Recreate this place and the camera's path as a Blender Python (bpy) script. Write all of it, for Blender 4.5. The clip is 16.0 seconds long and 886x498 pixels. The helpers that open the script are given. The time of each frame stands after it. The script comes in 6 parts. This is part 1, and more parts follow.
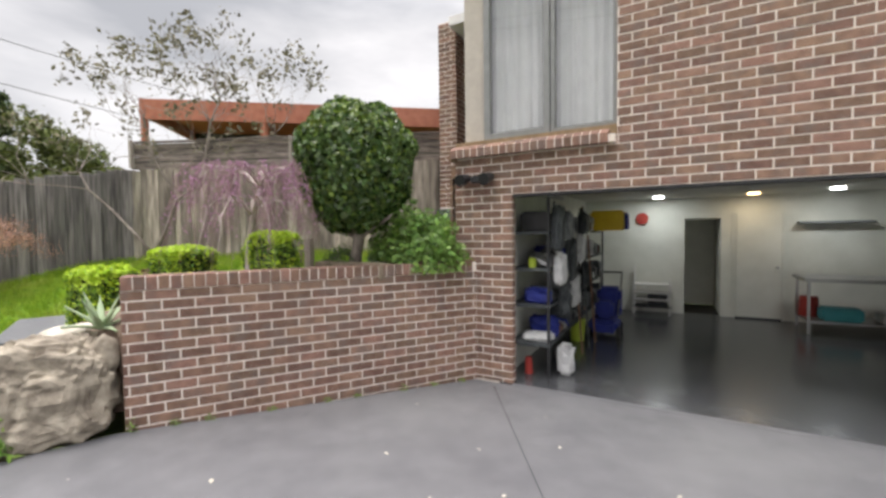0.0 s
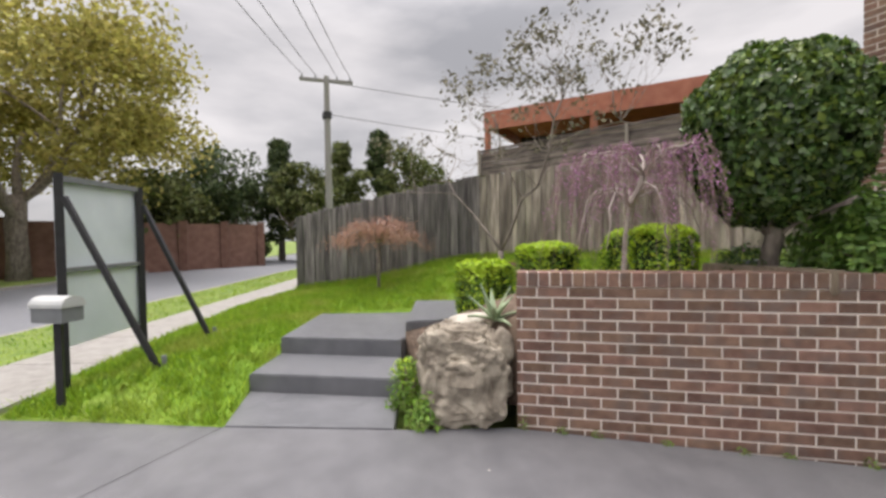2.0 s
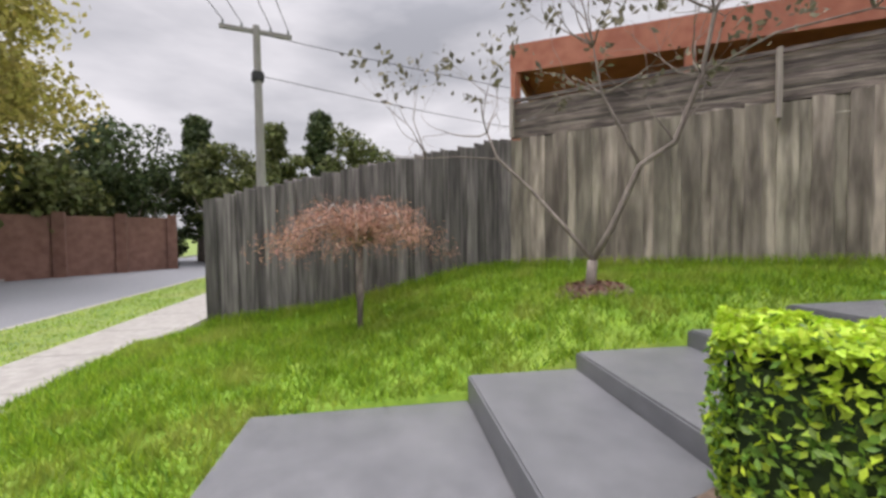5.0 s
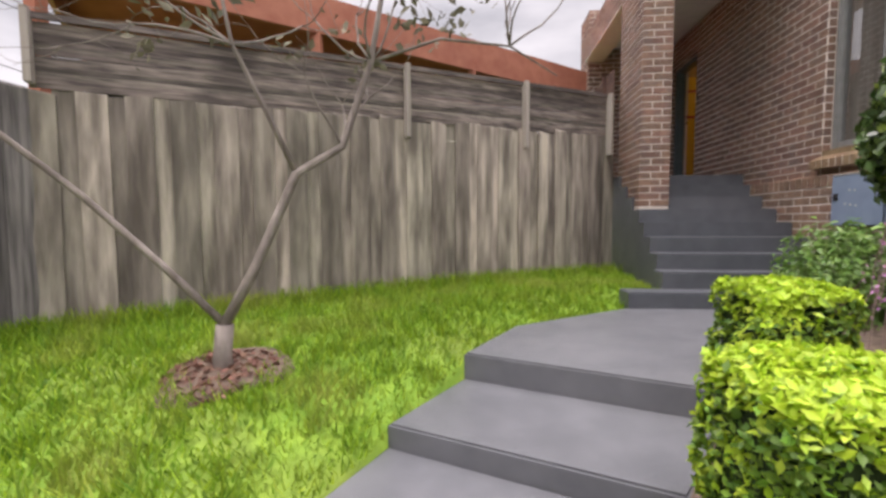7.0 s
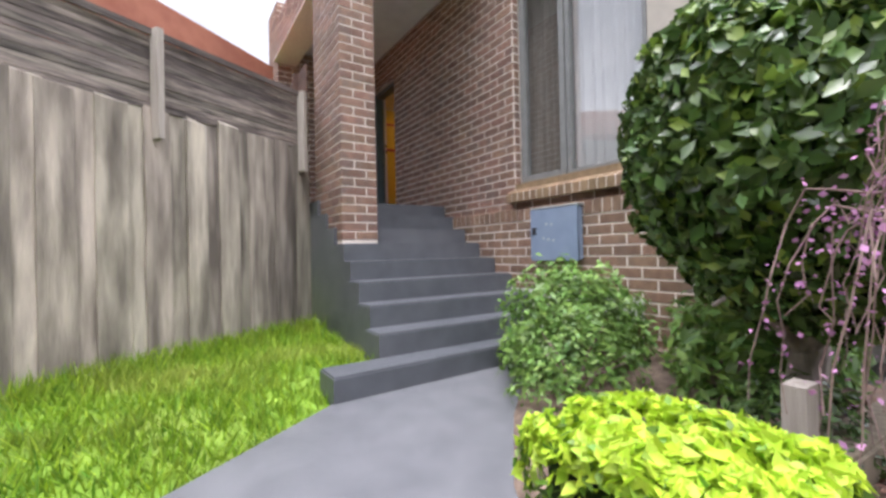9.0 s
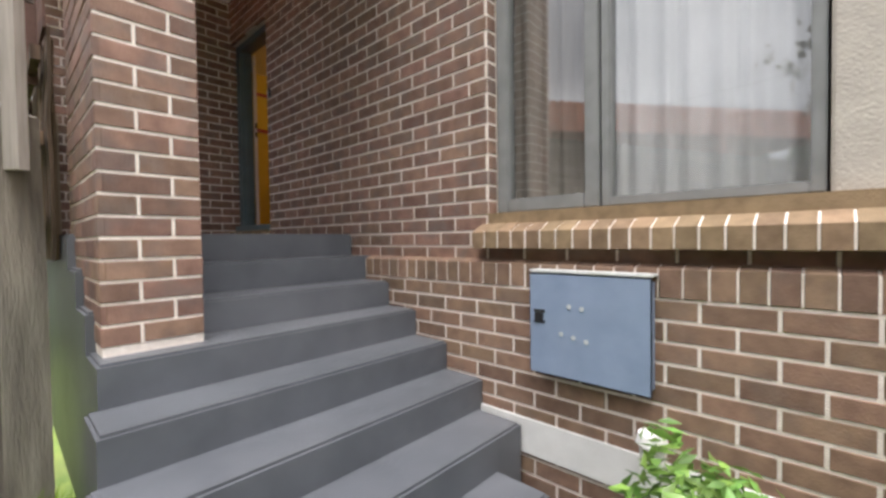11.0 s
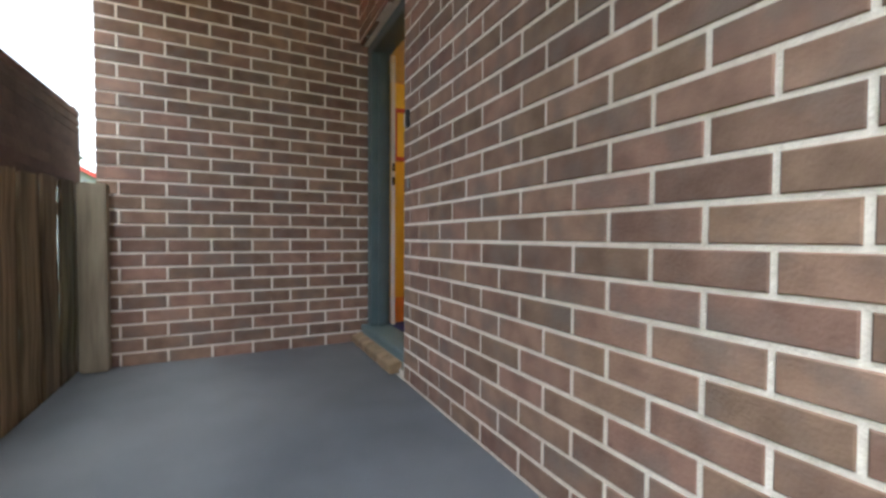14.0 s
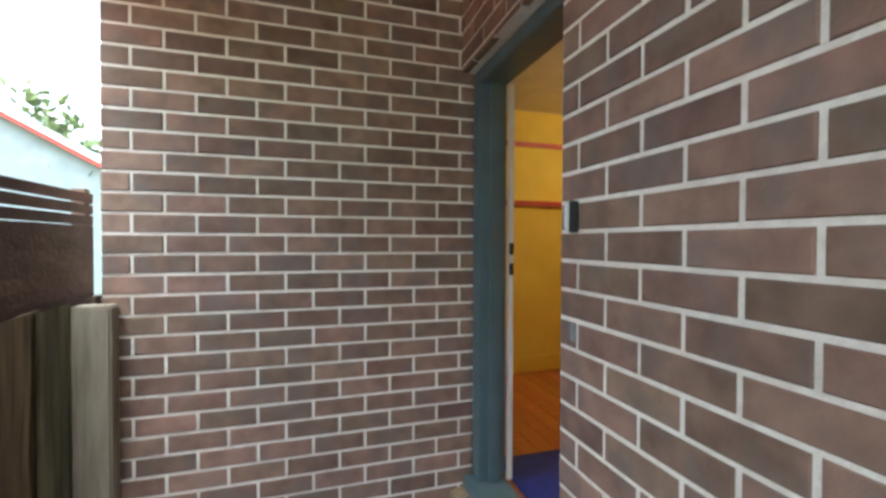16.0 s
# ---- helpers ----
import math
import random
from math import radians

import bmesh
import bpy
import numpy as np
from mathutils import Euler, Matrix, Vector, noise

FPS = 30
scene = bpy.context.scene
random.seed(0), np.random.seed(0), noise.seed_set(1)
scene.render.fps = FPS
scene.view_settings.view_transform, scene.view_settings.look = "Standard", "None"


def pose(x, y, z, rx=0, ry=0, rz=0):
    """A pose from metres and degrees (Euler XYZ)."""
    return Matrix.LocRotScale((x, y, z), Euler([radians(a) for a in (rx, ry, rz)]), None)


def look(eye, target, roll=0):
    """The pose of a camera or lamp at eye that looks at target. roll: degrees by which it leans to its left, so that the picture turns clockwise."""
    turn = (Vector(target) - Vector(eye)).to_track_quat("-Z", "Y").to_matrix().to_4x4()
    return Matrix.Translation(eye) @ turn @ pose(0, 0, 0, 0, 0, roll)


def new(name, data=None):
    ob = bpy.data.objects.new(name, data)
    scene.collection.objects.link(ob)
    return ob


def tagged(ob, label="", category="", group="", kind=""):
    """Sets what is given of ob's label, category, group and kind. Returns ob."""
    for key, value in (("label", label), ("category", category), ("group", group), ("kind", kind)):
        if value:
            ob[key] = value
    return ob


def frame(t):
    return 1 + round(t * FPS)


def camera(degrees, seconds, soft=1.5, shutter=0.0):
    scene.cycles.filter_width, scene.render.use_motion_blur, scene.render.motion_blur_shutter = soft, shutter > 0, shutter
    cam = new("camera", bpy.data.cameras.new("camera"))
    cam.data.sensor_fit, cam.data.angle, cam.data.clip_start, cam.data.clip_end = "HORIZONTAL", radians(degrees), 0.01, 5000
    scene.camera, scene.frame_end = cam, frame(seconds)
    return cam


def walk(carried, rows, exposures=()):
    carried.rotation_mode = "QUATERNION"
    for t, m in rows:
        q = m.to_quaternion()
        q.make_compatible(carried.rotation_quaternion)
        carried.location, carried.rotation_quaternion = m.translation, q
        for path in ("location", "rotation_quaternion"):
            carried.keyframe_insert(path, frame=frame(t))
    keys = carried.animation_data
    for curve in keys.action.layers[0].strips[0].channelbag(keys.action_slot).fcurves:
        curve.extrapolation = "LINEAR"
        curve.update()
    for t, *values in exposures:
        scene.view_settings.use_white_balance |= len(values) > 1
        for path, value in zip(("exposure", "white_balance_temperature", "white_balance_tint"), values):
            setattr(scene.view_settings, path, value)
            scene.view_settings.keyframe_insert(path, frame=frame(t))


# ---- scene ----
cam = camera(93.5, 16.0, 3.0)
PATH = [
    (0, (2.253, -4.087, 1.562), (1.286, -2.338, 1.488), -0.7),
    (0.5, (2.157, -4.155, 1.542), (0.834, -2.657, 1.478), -0.7),
    (1, (1.919, -4.319, 1.519), (0.338, -3.095, 1.468), -0.5),
    (1.5, (1.627, -4.319, 1.511), (-0.124, -3.353, 1.459), -0.6),
    (2, (1.196, -4.276, 1.529), (-0.641, -3.487, 1.473), -0.8),
    (2.5, (0.63, -4.253, 1.54), (-1.246, -3.56, 1.48), -0.8),
    (3, (0.076, -4.184, 1.546), (-1.815, -3.538, 1.483), -0.9),
    (5.5, (-2.963, -3.644, 1.58), (-4.452, -2.311, 1.506), -0.8),
    (6, (-3.33, -3.407, 1.705), (-4.459, -1.758, 1.624), -0.9),
    (6.5, (-3.511, -3.081, 1.832), (-4.183, -1.202, 1.704), -0.4),
    (7, (-3.646, -2.693, 1.862), (-3.838, -0.706, 1.736), -0.2),
    (7.5, (-3.709, -2.248, 1.967), (-3.43, -0.271, 1.838), 0.2),
    (8, (-3.563, -1.81, 2.007), (-2.93, 0.084, 1.909), -0.5),
    (8.5, (-3.335, -1.411, 1.974), (-2.444, 0.379, 1.928), -1.0),
    (9, (-3.046, -1.011, 1.927), (-1.956, 0.666, 1.94), -1.2),
    (11.5, (-1.662, 1.239, 2.592), (-0.185, 2.587, 2.532), -0.7),
    (12, (-1.404, 1.636, 2.663), (0.046, 3.012, 2.597), -0.2),
    (12.5, (-1.199, 2.003, 2.837), (0.172, 3.458, 2.769), -0.2),
    (13, (-1.032, 2.303, 3.013), (0.206, 3.874, 2.955), 0.1),
    (13.5, (-0.939, 2.586, 3.164), (0.132, 4.274, 3.109), 0.2),
    (14, (-0.853, 2.843, 3.324), (0.042, 4.632, 3.272), 0.3),
    (14.5, (-0.830, 3.115, 3.464), (-0.071, 4.965, 3.417), 0.3),
    (15, (-0.792, 3.423, 3.619), (-0.135, 5.311, 3.579), 0.2),
    (15.5, (-0.756, 3.671, 3.763), (-0.159, 5.579, 3.728), 0.2),
    (16, (-0.731, 3.906, 3.893), (-0.148, 5.818, 3.860), 0.2),
]
EXPOSURES = [(0.0, 0.48, 6750, 13), (1.5, 0.22, 6850, 15), (3.0, 0.05, 6700, 16), (5.5, 0.15, 6600, 18), (6.5, 0.22, 6750, 21), (7.5, 0.68, 6650, 20), (8.5, 0.93, 6350, 18), (9.0, 0.95, 6200, 18), (11.5, 1.0, 6700, 13),
             (12.0, 1.08, 6950, 15), (12.5, 1.32, 7250, 13), (13.0, 1.55, 6900, 10), (14.0, 2.15, 5900, 4), (15.0, 2.5, 5650, 1), (16.0, 2.5, 5500, -1)]
walk(cam, [(t, look(eye, target, roll)) for t, eye, target, roll in PATH], EXPOSURES)

# ---- sky, sun ----
world = bpy.data.worlds.new("overcast_sky")
scene.world = world
world.use_nodes = True
wn, wl = world.node_tree.nodes, world.node_tree.links
wn.clear()
w_out = wn.new("ShaderNodeOutputWorld")
w_bg = wn.new("ShaderNodeBackground")
w_sky = wn.new("ShaderNodeTexSky")
w_sky.sky_type, w_sky.sun_disc = "NISHITA", False
w_sky.sun_elevation, w_sky.sun_rotation = radians(76), radians(217)
w_map = wn.new("ShaderNodeMapping")
w_tc = wn.new("ShaderNodeTexCoord")
w_map.inputs["Scale"].default_value = (1.0, 1.0, 3.2)
w_noise = wn.new("ShaderNodeTexNoise")
w_noise.inputs["Scale"].default_value, w_noise.inputs["Detail"].default_value = 1.7, 6.0
w_noise.inputs["Roughness"].default_value = 0.5
w_ramp = wn.new("ShaderNodeValToRGB")
w_ramp.color_ramp.elements[0].position, w_ramp.color_ramp.elements[0].color = 0.36, (0.42, 0.44, 0.47, 1)
w_ramp.color_ramp.elements[1].position, w_ramp.color_ramp.elements[1].color = 0.60, (0.86, 0.87, 0.89, 1)
w_scale = wn.new("ShaderNodeVectorMath")
w_scale.operation = "SCALE"
w_scale.inputs["Scale"].default_value = 0.08
w_mix = wn.new("ShaderNodeMix")
w_mix.data_type = "RGBA"
w_mix.inputs["Factor"].default_value = 0.9
wl.new(w_tc.outputs["Generated"], w_map.inputs["Vector"])
wl.new(w_map.outputs["Vector"], w_noise.inputs["Vector"])
wl.new(w_noise.outputs["Fac"], w_ramp.inputs["Fac"])
wl.new(w_sky.outputs["Color"], w_scale.inputs[0])
wl.new(w_scale.outputs["Vector"], w_mix.inputs["A"])
wl.new(w_ramp.outputs["Color"], w_mix.inputs["B"])
w_sep = wn.new("ShaderNodeSeparateXYZ")
wl.new(w_tc.outputs["Generated"], w_sep.inputs["Vector"])
w_zen = wn.new("ShaderNodeMapRange")
w_zen.interpolation_type = "SMOOTHSTEP"
for w_key, w_value in (("From Min", 0.40), ("From Max", 1.0), ("To Min", 1.0), ("To Max", 4.6)):
    w_zen.inputs[w_key].default_value = w_value
wl.new(w_sep.outputs["Z"], w_zen.inputs["Value"])
w_mul = wn.new("ShaderNodeVectorMath")
w_mul.operation = "SCALE"
wl.new(w_mix.outputs["Result"], w_mul.inputs[0])
wl.new(w_zen.outputs["Result"], w_mul.inputs["Scale"])
wl.new(w_mul.outputs["Vector"], w_bg.inputs["Color"])
w_bg.inputs["Strength"].default_value = 0.95
wl.new(w_bg.outputs["Background"], w_out.inputs["Surface"])

sun = new("sun", bpy.data.lights.new("sun", "SUN"))
sun.data.energy, sun.data.angle, sun.data.color = 1.7, radians(30), (1.0, 0.97, 0.92)
sun.matrix_basis = look((-3, -4, 20), (0, 0, 0))


def lamp(name, kind, place, watts, colour, size=0.1, target=None):
    ob = new(name, bpy.data.lights.new(name, kind))
    ob.data.energy, ob.data.color = watts, colour
    if kind == "AREA":
        ob.data.size = size
    else:
        ob.data.shadow_soft_size = size
    ob.matrix_basis = look(place, target) if target else pose(*place)
    return ob


# ---- materials ----
def mat(name, a, b, rough=0.8, scale=8.0, detail=5.0, bump=0.0, bump_scale=60.0, vary=0.0, metal=0.0, stretch=(1, 1, 1),
        blotch=0.0, blotch_scale=0.8, blotch_colour=(0, 0, 0), spec=0.5, through_light=0.0, blotch_stretch=None):
    """Two colours mixed by a noise, larger blotches, a shade that differs from piece to piece, and fine relief."""
    m = bpy.data.materials.new(name)
    m.use_nodes = True
    n, l = m.node_tree.nodes, m.node_tree.links
    bsdf = n["Principled BSDF"]
    tc = n.new("ShaderNodeTexCoord")
    mp = n.new("ShaderNodeMapping")
    mp.inputs["Scale"].default_value = stretch
    geo = n.new("ShaderNodeNewGeometry")
    info = n.new("ShaderNodeObjectInfo")
    rnd = n.new("ShaderNodeMath")
    rnd.operation = "ADD"
    l.new(geo.outputs["Random Per Island"], rnd.inputs[0])
    l.new(info.outputs["Random"], rnd.inputs[1])
    frac = n.new("ShaderNodeMath")
    frac.operation = "FRACT"
    l.new(rnd.outputs[0], frac.inputs[0])
    shift = n.new("ShaderNodeVectorMath")
    shift.operation = "SCALE"
    shift.inputs[0].default_value = (37.0, 53.0, 71.0)
    l.new(frac.outputs[0], shift.inputs["Scale"])
    addv = n.new("ShaderNodeVectorMath")
    l.new(geo.outputs["Position"], addv.inputs[0])
    if vary > 0:
        l.new(shift.outputs["Vector"], addv.inputs[1])
    l.new(addv.outputs["Vector"], mp.inputs["Vector"])
    noise_a = n.new("ShaderNodeTexNoise")
    noise_a.inputs["Scale"].default_value, noise_a.inputs["Detail"].default_value = scale, detail
    l.new(mp.outputs["Vector"], noise_a.inputs["Vector"])
    ramp = n.new("ShaderNodeValToRGB")
    ramp.color_ramp.elements[0].position, ramp.color_ramp.elements[1].position = 0.32, 0.68
    ramp.color_ramp.elements[0].color, ramp.color_ramp.elements[1].color = (*a, 1), (*b, 1)
    l.new(noise_a.outputs["Fac"], ramp.inputs["Fac"])
    colour = ramp.outputs["Color"]
    if vary > 0:
        hsv = n.new("ShaderNodeHueSaturation")
        rng = n.new("ShaderNodeMapRange")
        rng.inputs["To Min"].default_value, rng.inputs["To Max"].default_value = 1 - vary, 1 + vary
        l.new(frac.outputs[0], rng.inputs["Value"])
        l.new(rng.outputs["Result"], hsv.inputs["Value"])
        hue = n.new("ShaderNodeMath")
        hue.operation = "MULTIPLY"
        hue.inputs[1].default_value = 7.31
        hfr = n.new("ShaderNodeMath")
        hfr.operation = "FRACT"
        l.new(frac.outputs[0], hue.inputs[0])
        l.new(hue.outputs[0], hfr.inputs[0])
        hr = n.new("ShaderNodeMapRange")
        hr.inputs["To Min"].default_value, hr.inputs["To Max"].default_value = 0.5 - 0.035 * vary, 0.5 + 0.035 * vary
        l.new(hfr.outputs[0], hr.inputs["Value"])
        l.new(hr.outputs["Result"], hsv.inputs["Hue"])
        l.new(colour, hsv.inputs["Color"])
        colour = hsv.outputs["Color"]
    if blotch > 0:
        noise_b = n.new("ShaderNodeTexNoise")
        noise_b.inputs["Scale"].default_value, noise_b.inputs["Detail"].default_value = blotch_scale, 4.0
        if blotch_stretch:
            mb = n.new("ShaderNodeMapping")
            mb.inputs["Scale"].default_value = blotch_stretch
            l.new(addv.outputs["Vector"], mb.inputs["Vector"])
            l.new(mb.outputs["Vector"], noise_b.inputs["Vector"])
        else:
            l.new(geo.outputs["Position"], noise_b.inputs["Vector"])
        br = n.new("ShaderNodeMapRange")
        br.inputs["From Min"].default_value, br.inputs["From Max"].default_value = 0.48, 0.68
        br.inputs["To Max"].default_value = blotch
        l.new(noise_b.outputs["Fac"], br.inputs["Value"])
        mx = n.new("ShaderNodeMix")
        mx.data_type = "RGBA"
        l.new(br.outputs["Result"], mx.inputs["Factor"])
        l.new(colour, mx.inputs["A"])
        mx.inputs["B"].default_value = (*blotch_colour, 1)
        colour = mx.outputs["Result"]
        rr = n.new("ShaderNodeMapRange")
        rr.inputs["To Min"].default_value, rr.inputs["To Max"].default_value = max(0.05, rough - 0.12), min(1, rough + 0.1)
        l.new(noise_b.outputs["Fac"], rr.inputs["Value"])
        l.new(rr.outputs["Result"], bsdf.inputs["Roughness"])
    else:
        bsdf.inputs["Roughness"].default_value = rough
    l.new(colour, bsdf.inputs["Base Color"])
    bsdf.inputs["Metallic"].default_value = metal
    bsdf.inputs["Specular IOR Level"].default_value = spec
    if bump > 0:
        noise_c = n.new("ShaderNodeTexNoise")
        noise_c.inputs["Scale"].default_value, noise_c.inputs["Detail"].default_value = bump_scale, 4.0
        l.new(mp.outputs["Vector"], noise_c.inputs["Vector"])
        bp = n.new("ShaderNodeBump")
        bp.inputs["Strength"].default_value, bp.inputs["Distance"].default_value = bump, 0.01
        l.new(noise_c.outputs["Fac"], bp.inputs["Height"])
        l.new(bp.outputs["Normal"], bsdf.inputs["Normal"])
    if through_light > 0:
        tr = n.new("ShaderNodeBsdfTranslucent")
        l.new(colour, tr.inputs["Color"])
        ms = n.new("ShaderNodeMixShader")
        ms.inputs["Fac"].default_value = through_light
        l.new(bsdf.outputs["BSDF"], ms.inputs[1])
        l.new(tr.outputs["BSDF"], ms.inputs[2])
        l.new(ms.outputs["Shader"], n["Material Output"].inputs["Surface"])
    return m


def glow(name, colour, strength):
    m = bpy.data.materials.new(name)
    m.use_nodes = True
    b = m.node_tree.nodes["Principled BSDF"]
    b.inputs["Base Color"].default_value = (*colour, 1)
    b.inputs["Emission Color"].default_value = (*colour, 1)
    b.inputs["Emission Strength"].default_value = strength
    return m


def glass_mat(name, tint=(0.96, 0.98, 0.98)):
    m = bpy.data.materials.new(name)
    m.use_nodes = True
    n, l = m.node_tree.nodes, m.node_tree.links
    n.remove(n["Principled BSDF"])
    fr = n.new("ShaderNodeFresnel")
    fr.inputs["IOR"].default_value = 3.0
    gl = n.new("ShaderNodeBsdfGlossy")
    gl.inputs["Roughness"].default_value = 0.02
    tp = n.new("ShaderNodeBsdfTransparent")
    tp.inputs["Color"].default_value = (*tint, 1)
    ms = n.new("ShaderNodeMixShader")
    l.new(fr.outputs[0], ms.inputs["Fac"])
    l.new(tp.outputs[0], ms.inputs[1])
    l.new(gl.outputs[0], ms.inputs[2])
    l.new(ms.outputs[0], n["Material Output"].inputs["Surface"])
    return m


M_BRICK = mat("brown_brick", (0.158, 0.090, 0.064), (0.255, 0.151, 0.109), 0.88, 11, 7, 0.25, 120, 0.28, blotch=0.6, blotch_scale=6.5, blotch_colour=(0.155, 0.124, 0.110))
M_BRICK_WARM = mat("warm_brown_brick", (0.165, 0.10, 0.066), (0.255, 0.16, 0.105), 0.88, 12, 7, 0.25, 120, 0.25, blotch=0.4, blotch_scale=6.5, blotch_colour=(0.16, 0.125, 0.10))
M_BRICK_TAN = mat("tan_brick", (0.175, 0.115, 0.065), (0.265, 0.18, 0.105), 0.88, 14, 6, 0.22, 120, 0.2)
M_MORTAR = mat("mortar", (0.70, 0.62, 0.545), (0.84, 0.76, 0.68), 0.95, 30, 5, 0.4, 150, blotch=0.3, blotch_scale=1.2, blotch_colour=(0.5, 0.38, 0.31))
M_DRIVE = mat("painted_concrete", (0.118, 0.118, 0.126), (0.158, 0.158, 0.166), 0.5, 4, 7, 0.3, 220, blotch=0.5, blotch_scale=0.55, blotch_colour=(0.19, 0.19, 0.195))
M_STEP = mat("charcoal_step_paint", (0.08, 0.086, 0.096), (0.108, 0.115, 0.127), 0.40, 5, 7, 0.35, 240, blotch=0.3, blotch_scale=1.1, blotch_colour=(0.18, 0.18, 0.19))
M_PATH = mat("grey_path_paint", (0.115, 0.118, 0.127), (0.155, 0.158, 0.168), 0.42, 5, 7, 0.35, 240, blotch=0.35, blotch_scale=0.9, blotch_colour=(0.20, 0.20, 0.21))
M_GARAGE_FLOOR = mat("epoxy_floor", (0.045, 0.047, 0.052), (0.07, 0.073, 0.078), 0.2, 3, 5, 0.05, 90, blotch=0.3, blotch_scale=0.8, blotch_colour=(0.1, 0.1, 0.1))
M_PALING = mat("weathered_paling", (0.17, 0.145, 0.12), (0.50, 0.44, 0.36), 0.92, 3, 7, 0.8, 30, 0.42, stretch=(3.2, 3.2, 0.45), blotch=0.7, blotch_scale=2.0, blotch_colour=(0.085, 0.07, 0.057), blotch_stretch=(2.6, 2.6, 0.5))
M_PALING_DARK = mat("dark_weathered_paling", (0.085, 0.078, 0.075), (0.25, 0.23, 0.215), 0.92, 4, 7, 0.8, 30, 0.42, stretch=(7, 7, 0.35), blotch=0.6, blotch_scale=2.0, blotch_colour=(0.045, 0.04, 0.04), blotch_stretch=(4.0, 4.0, 0.5))
M_PALING_BROWN = mat("brown_paling", (0.085, 0.055, 0.03), (0.25, 0.17, 0.10), 0.85, 4, 7, 0.6, 30, 0.32, stretch=(7, 7, 0.4), blotch=0.75, blotch_scale=2.4, blotch_colour=(0.035, 0.022, 0.012), blotch_stretch=(4.0, 4.0, 0.5))
M_SLAT = mat("grey_slat", (0.07, 0.058, 0.053), (0.30, 0.25, 0.215), 0.9, 5, 6, 0.5, 40, 0.5, stretch=(0.7, 0.7, 8), blotch=0.6, blotch_scale=1.5, blotch_colour=(0.05, 0.04, 0.036))
M_SLAT_BROWN = mat("brown_slat", (0.07, 0.035, 0.025), (0.14, 0.075, 0.05), 0.8, 6, 6, 0.5, 40, 0.25)
M_POST_BROWN = mat("pale_brown_post", (0.20, 0.155, 0.11), (0.32, 0.26, 0.19), 0.9, 6, 6, 0.5, 40, 0.1, stretch=(6, 6, 0.5))
M_POST = mat("pale_post", (0.33, 0.29, 0.25), (0.46, 0.41, 0.36), 0.9, 6, 6, 0.5, 40, 0.1, stretch=(6, 6, 0.5))
M_GRASS_SOIL = mat("lawn_base", (0.13, 0.25, 0.02), (0.24, 0.38, 0.035), 0.95, 7, 6, 0.8, 30, blotch=0.4, blotch_scale=1.0, blotch_colour=(0.25, 0.24, 0.07))
M_GRASS = mat("grass_blade", (0.075, 0.205, 0.012), (0.365, 0.505, 0.03), 0.7, 3.4, 6, vary=0.35, blotch=0.5, blotch_scale=1.6, blotch_colour=(0.42, 0.41, 0.10), through_light=0.35)
M_VERGE = mat("verge_grass", (0.10, 0.17, 0.03), (0.2, 0.27, 0.05), 0.95, 5, 6, 0.8, 25, blotch=0.4, blotch_scale=0.7, blotch_colour=(0.26, 0.25, 0.1))
M_SOIL = mat("garden_soil", (0.09, 0.062, 0.045), (0.23, 0.165, 0.12), 0.95, 18, 8, 0.9, 50, blotch=0.3, blotch_scale=2, blotch_colour=(0.17, 0.12, 0.08))
M_MULCH = mat("bark_chip", (0.13, 0.06, 0.04), (0.24, 0.13, 0.09), 0.9, 20, 5, vary=0.4)
M_ASPHALT = mat("asphalt", (0.16, 0.165, 0.18), (0.2, 0.205, 0.22), 0.85, 20, 6, 0.4, 160, blotch=0.2, blotch_scale=0.3, blotch_colour=(0.24, 0.24, 0.25))
M_FOOTPATH = mat("footpath_concrete", (0.25, 0.235, 0.215), (0.34, 0.325, 0.30), 0.9, 9, 6, 0.3, 120, blotch=0.3, blotch_scale=0.7, blotch_colour=(0.3, 0.28, 0.25))
M_ROCK = mat("sandstone_boulder", (0.15, 0.125, 0.095), (0.50, 0.44, 0.35), 0.95, 8, 9, 1.0, 30, blotch=0.65, blotch_scale=5, blotch_colour=(0.13, 0.105, 0.08))
M_PALE_ROCK = mat("pale_stone", (0.45, 0.41, 0.34), (0.62, 0.58, 0.5), 0.95, 9, 7, 0.8, 40)
M_BARK = mat("grey_bark", (0.16, 0.13, 0.11), (0.36, 0.31, 0.27), 0.95, 12, 6, 0.9, 60, stretch=(1, 1, 0.4), blotch=0.4, blotch_scale=5, blotch_colour=(0.1, 0.08, 0.07))
M_PALEBARK = mat("pale_bark", (0.30, 0.25, 0.225), (0.52, 0.45, 0.41), 0.95, 12, 6, 0.8, 60)
M_TWIG = mat("brown_twig", (0.17, 0.11, 0.10), (0.30, 0.21, 0.19), 0.95, 15, 4)
M_LEAF_DARK = mat("camellia_leaf", (0.04, 0.08, 0.024), (0.115, 0.19, 0.05), 0.25, 6, 3, vary=0.5, through_light=0.12)
M_LEAF_YOUNG = mat("young_leaf", (0.12, 0.2, 0.025), (0.22, 0.30, 0.05), 0.4, 6, 3, vary=0.3, through_light=0.25)
M_LEAF_MID = mat("shrub_leaf", (0.09, 0.19, 0.035), (0.23, 0.38, 0.08), 0.45, 6, 3, vary=0.45, through_light=0.25)
M_HEDGE = mat("hedge_leaf", (0.09, 0.19, 0.02), (0.2, 0.34, 0.035), 0.5, 8, 3, vary=0.45, through_light=0.25)
M_HEDGE_TIP = mat("hedge_tip", (0.36, 0.55, 0.025), (0.56, 0.71, 0.06), 0.5, 8, 3, vary=0.25, through_light=0.35)
